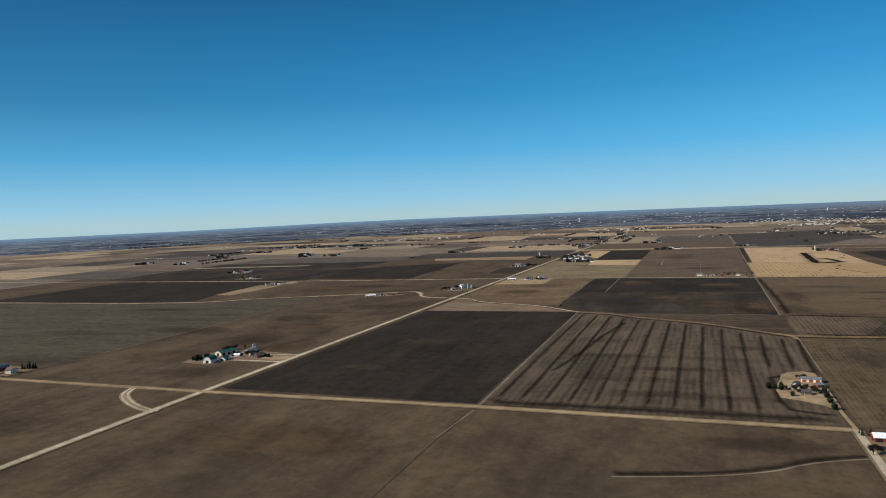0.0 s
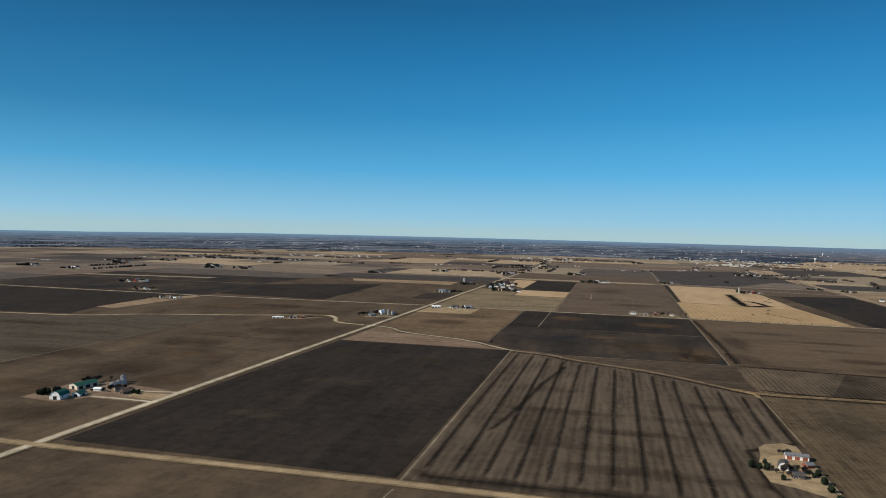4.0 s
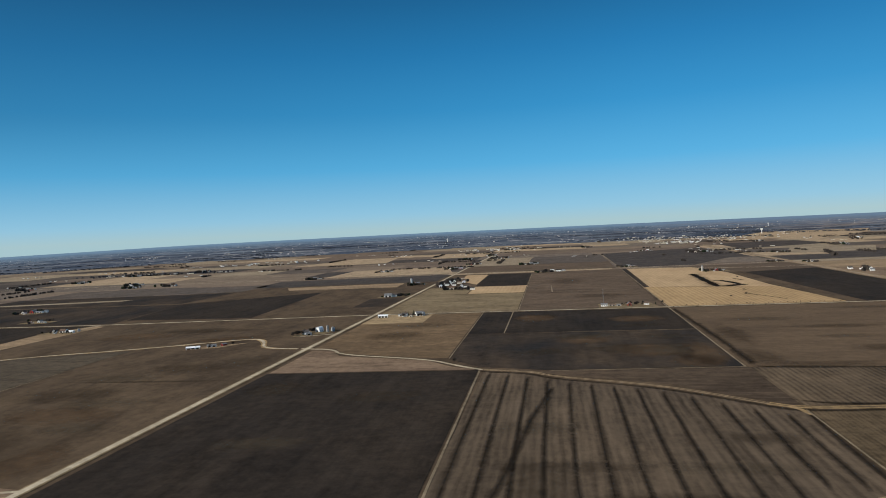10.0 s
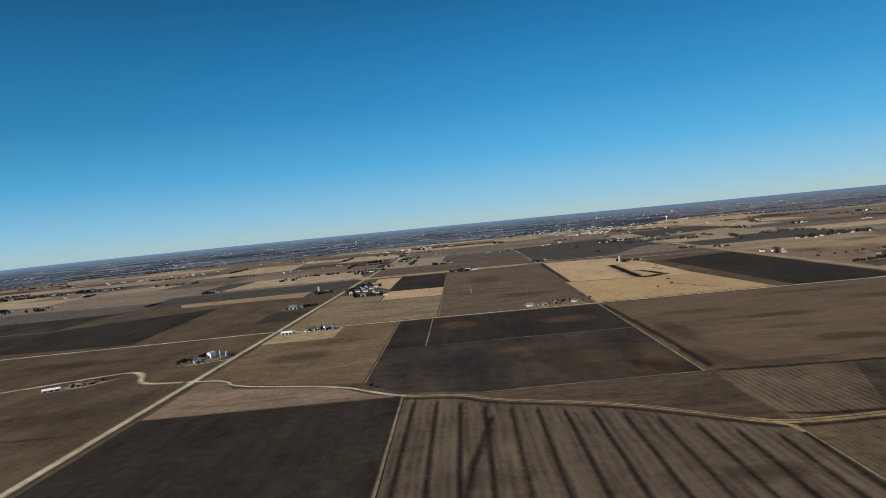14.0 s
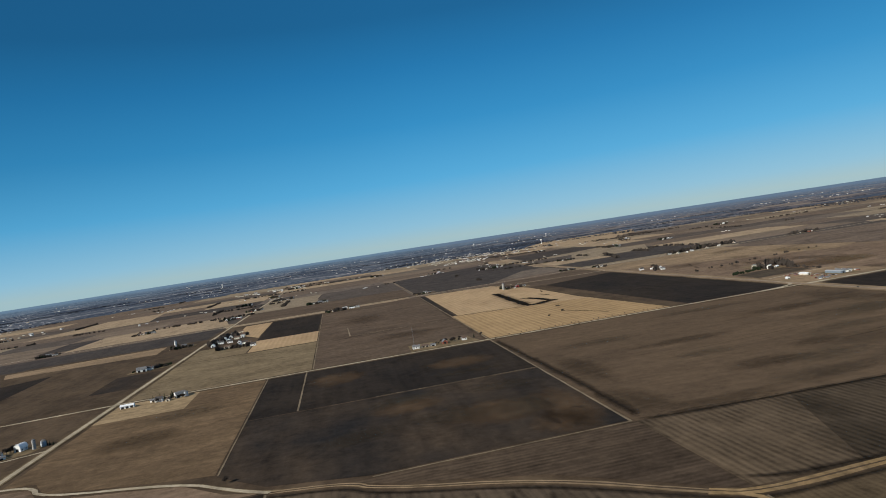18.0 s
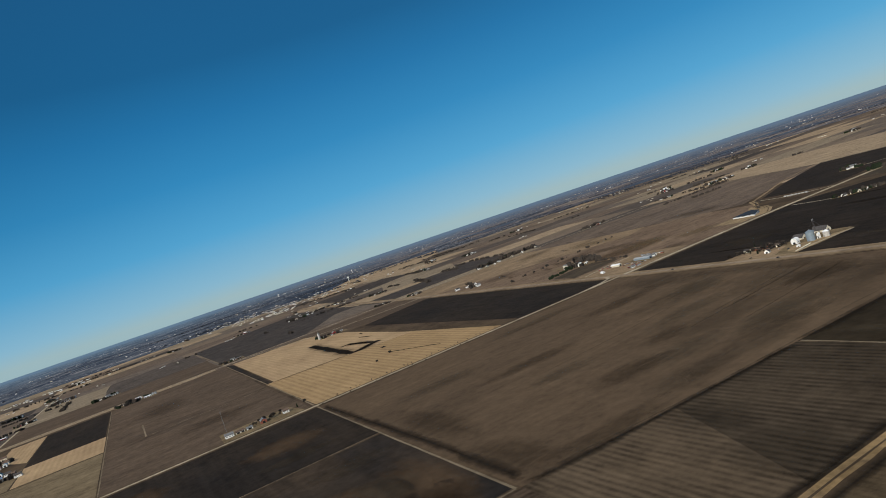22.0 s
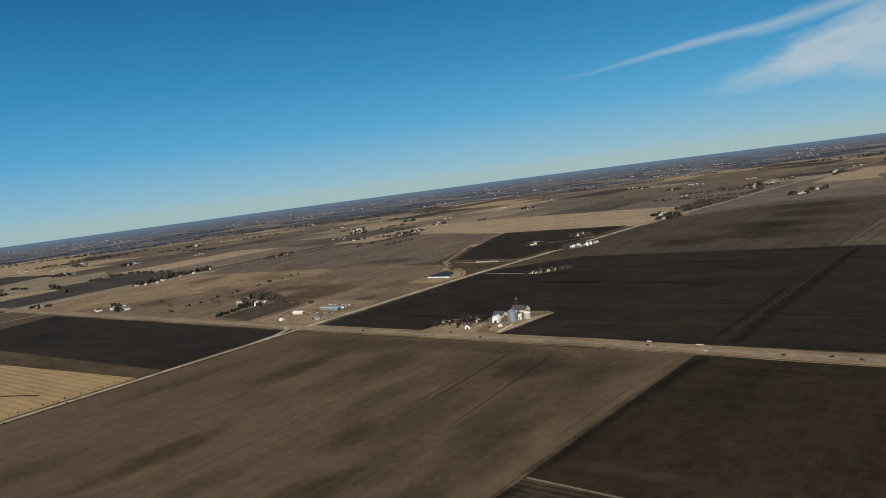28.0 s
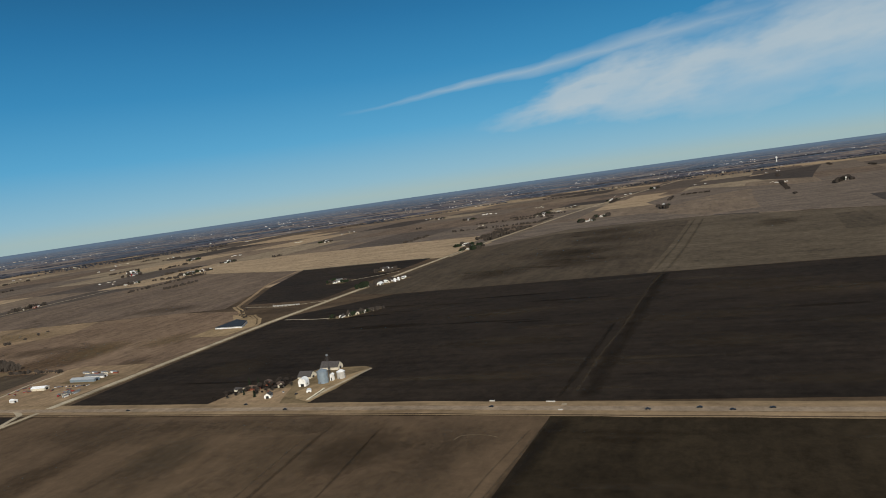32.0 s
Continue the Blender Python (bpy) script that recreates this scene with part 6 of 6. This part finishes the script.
for i, (fx, fy, fs, ft, nb) in enumerate(((2266, 1790, 1.0, 10, 0), (2712, 1470, 1.2, 10, 1), (2859, 1441, 1.2, 12, 1), (2235, 2898, 1.2, 4, 1), (2310, 2890, 1.2, 3, 0), (2600, 3010, 1.2, 12, 0), (2585, 3555, 1.4, 2, 0), (2090, 3044, 1.0, 5, 0), (3000, 3576, 1.2, 6, 1),
                                          (3058, 1230, 1.1, 6, 0), (3420, 540, 1.3, 14, 0), (3215, 2898, 1.3, 8, 1), (3934, 1580, 1.3, 6, 1), (4854, 1480, 1.3, 8, 1), (2440, 3400, 1.2, 6, 1), (1385, 4227, 1.2, 9, 1), (1641, 4089, 1.2, 8, 0), (2407, 4831, 1.3, 8, 1),
                                          (3400, 1800, 1.2, 8, 1), (3700, 2300, 1.2, 8, 1), (4200, 2700, 1.3, 8, 1))):
    farmstead(fx, fy, 200 + i, 0, fs, ft, True, nb, 42, 0.9, grass=False)
grove(2350, 1740, 2720, 1690, 34, "bare", 1.0, "woods along the county road")
grove(2400, 1800, 2700, 1770, 26, "bare", 0.9, "woods along the county road")
grove(2890, 1200, 2960, 1230, 14, "bare", 1.1, "clump of trees in the pasture")
grove(3250, 600, 3500, 520, 26, "bare", 1.2, "grove round a far farm")

# cars on the highway
for i, (cx, cy) in enumerate(((735, 1101), (733, 1062), (731, 1038), (729, 1010), (738, 1452), (733, 1236), (742, 1660))):
    lane = 2.3 if i % 2 else -2.3
    car(np.interp(cy, [900, 1300, 1796], [722, 736, 737]) + lane, cy, 90 if lane > 0 else -90, "carblack")
# culvert head walls and signs at the field crossing
for cx, cy, ln in ((748, 1185, 8), (752, 1240, 5), (727, 1172, 4)):
    wall = tagged(new("culvert_wall", box("culvert_wall", -ln / 2, -0.5, 0, ln / 2, 0.5, 1.2, PAINT["concrete"], 0.08)), "pale concrete culvert wall beside the highway", "culvert")
    wall.matrix_world = Matrix.Translation((cx, cy, 0.4)) @ pose(0, 0, 0, 0, 0, 90)
# shrubs along the second road and fence lines
grove(140, 1812, 460, 1812, 26, "bare", 0.28, "shrubs along a fence")
grove(130, 1786, 470, 1786, 8, "bare", 0.3, "shrubs along a fence")
tree(-243, 1262, "bare", 0.9)
tree(121, 1850, "bare", 0.8)
grove(800, 2300, 1250, 2420, 14, "bare", 0.5, "scattered scrub in the pasture")
grove(1000, 3250, 1100, 3640, 16, "bare", 0.9)


# ---------------------------------------------------------------- the distance
def water_tower(x, y, height):
    top = tagged(new("water_tower"), "white water tower rising over the far town", "water tower")
    top.matrix_world = Matrix.Translation(lay(x, y, 0.0)) @ Matrix.Scale(shrink(x, y) * height / 45, 4)
    part("column", ring_mesh("column", [(5.5, 0), (3.2, 8), (2.8, 28), (4.5, 31)], 16, PAINT["white"]), top)
    part("tank", ring_mesh("tank", [(4.4, 31), (9, 33.5), (11, 37), (9.5, 42), (5, 44.5), (0.8, 45.2)], 20, PAINT["white"]), top)
    part("vent", ring_mesh("vent", [(0.8, 45.2), (0.6, 46.4)], 8, PAINT["tin"]), top)


water_tower(1723, 6726, 44)
water_tower(-1500, 9000, 45)
water_tower(1900, 11000, 42)
water_tower(2900, 10500, 42)
water_tower(7800, 800, 50)


def far_houses(name, places, label, seed):
    """Small gabled houses too far off to tell apart one by one."""
    r = random.Random(seed)
    verts, faces, mats = [], [], []
    names = ["white", "cream", "shingle", "tin", "brownroof"]
    for x, y, s in places:
        k = shrink(x, y)
        o = lay(x, y, 0.0)
        l, w, e, t, a = r.uniform(7, 13) * s * k, r.uniform(5, 7) * s * k, r.uniform(3, 5) * s * k, r.uniform(2, 3) * s * k, r.choice((0, 90, 20))
        c, d = math.cos(radians(a)), math.sin(radians(a))
        i = len(verts)
        for px, py, pz in ((-l, -w, 0), (l, -w, 0), (l, w, 0), (-l, w, 0), (-l, -w, e), (l, -w, e), (l, w, e), (-l, w, e), (-l, 0, e + t), (l, 0, e + t)):
            verts.append(o + Vector((px * c - py * d, px * d + py * c, pz)))
        roof, wall = r.choice((2, 2, 3, 4, 4)), r.choice((0, 0, 1, 1))
        for f, m in (((0, 1, 5, 4), wall), ((2, 3, 7, 6), wall), ((1, 2, 6, 9, 5), wall), ((3, 0, 4, 8, 7), wall), ((4, 5, 9, 8), roof), ((6, 7, 8, 9), roof)):
            faces.append(tuple(i + q for q in f))
            mats.append(m)
    me = bpy.data.meshes.new(name)
    me.from_pydata(verts, [], faces)
    for m in names:
        me.materials.append(PAINT[m])
    me.polygons.foreach_set("material_index", mats)
    me.update()
    tagged(new(name, me), label, "houses", "", "stuff")


r = random.Random(3)
town = [(r.uniform(560, 900), r.uniform(5150, 5500), 1.1) for _ in range(30)] + [(r.gauss(1050, 260), r.gauss(6100, 420), 0.7) for _ in range(170)] + [(r.gauss(700, 250), r.gauss(6600, 300), 0.7) for _ in range(60)]
far_houses("town_houses", town, "pale houses and roofs of a far town", 4)
hamlets = []
for _ in range(85):
    a, d = radians(r.uniform(-50, 115)), r.uniform(3300, 6500)
    hx, hy = EYE.x + math.sin(a) * d, EYE.y + math.cos(a) * d
    hamlets += [(hx + r.gauss(0, 45), hy + r.gauss(0, 30), 0.55) for _ in range(4)]
for _ in range(110):
    a, d = radians(r.uniform(-50, 115)), r.uniform(6500, 16000)
    hx, hy = EYE.x + math.sin(a) * d, EYE.y + math.cos(a) * d
    hamlets += [(hx + r.gauss(0, 200), hy + r.gauss(0, 110), 0.85) for _ in range(5)]
hamlets += [(r.gauss(-500, 150), r.gauss(5400, 120), 1.0) for _ in range(30)] + [(r.gauss(-2000, 300), r.gauss(4600, 100), 0.9) for _ in range(30)]
hamlets += [(r.uniform(-2620, -1800), r.uniform(3730, 3870), 0.7) for _ in range(34)]
far_houses("far_farm_buildings", hamlets, "white farm buildings scattered over far land", 5)


def far_trees(name, lines, label, seed, mat="twig"):
    """Hedgerows and woods too far off to tell trees apart: uneven tufts of bare twigs."""
    r = random.Random(seed)
    verts, faces = [], []
    for (x0, y0), (x1, y1), count, height, wide in lines:
        for _ in range(count):
            k = r.random()
            x, y = x0 + (x1 - x0) * k + r.gauss(0, wide), y0 + (y1 - y0) * k + r.gauss(0, wide)
            o, s = lay(x, y, 0.0), shrink(x, y)
            h = height * r.uniform(0.5, 1.25) * s
            for _ in range(5):
                a, b = r.uniform(0, 6.28), r.uniform(0.25, 0.55) * h
                p = o + Vector((r.gauss(0, 0.28) * h, r.gauss(0, 0.28) * h, 0))
                i = len(verts)
                verts += [p + Vector((-b * math.cos(a) * 0.5, -b * math.sin(a) * 0.5, 0)), p + Vector((b * math.cos(a) * 0.5, b * math.sin(a) * 0.5, 0)),
                          p + Vector((b * math.cos(a), b * math.sin(a), h * 0.6)), p + Vector((r.gauss(0, 0.1) * h, r.gauss(0, 0.1) * h, h)), p + Vector((-b * math.cos(a), -b * math.sin(a), h * 0.55))]
                faces.append((i, i + 1, i + 2, i + 3, i + 4))
    tagged(new(name, mesh(name, verts, faces, PAINT[mat])), label, "trees", "", "stuff")


rows = []
for _ in range(95):
    a, d = radians(r.uniform(-52, 118)), r.uniform(2700, 5600)
    x, y = EYE.x + math.sin(a) * d, EYE.y + math.cos(a) * d
    x, y = -505 + round((x + 505) / 155) * 155, 610 + round((y - 610) / 155) * 155
    ln = r.uniform(60, 380)
    rows.append(((x, y), (x + ln, y) if r.random() < 0.6 else (x, y + ln), int(ln / 7), 7.5, 4))
far_trees("far_hedgerows", rows, "leafless hedgerows and farm groves on far land", 8)
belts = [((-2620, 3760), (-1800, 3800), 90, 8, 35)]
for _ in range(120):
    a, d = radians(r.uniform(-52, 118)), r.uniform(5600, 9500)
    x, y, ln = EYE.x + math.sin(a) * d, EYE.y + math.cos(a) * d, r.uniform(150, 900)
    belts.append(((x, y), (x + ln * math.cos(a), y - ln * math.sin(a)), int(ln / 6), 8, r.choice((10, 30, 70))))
far_trees("far_woods", belts, "dark bare woods along far creeks, tinted blue for haze", 9, "farwood")
for kind, name, label in (("bare", "farmstead_trees", "leafless trees round far farmsteads"), ("fir", "farmstead_conifers", "dark conifers round far farmsteads")):
    far_trees(name, [((x, y), (x, y), 2, 11 * s, 3.0) for x, y, s in FAR_TUFTS[kind]], label, 10, "twig" if kind == "bare" else "needle")
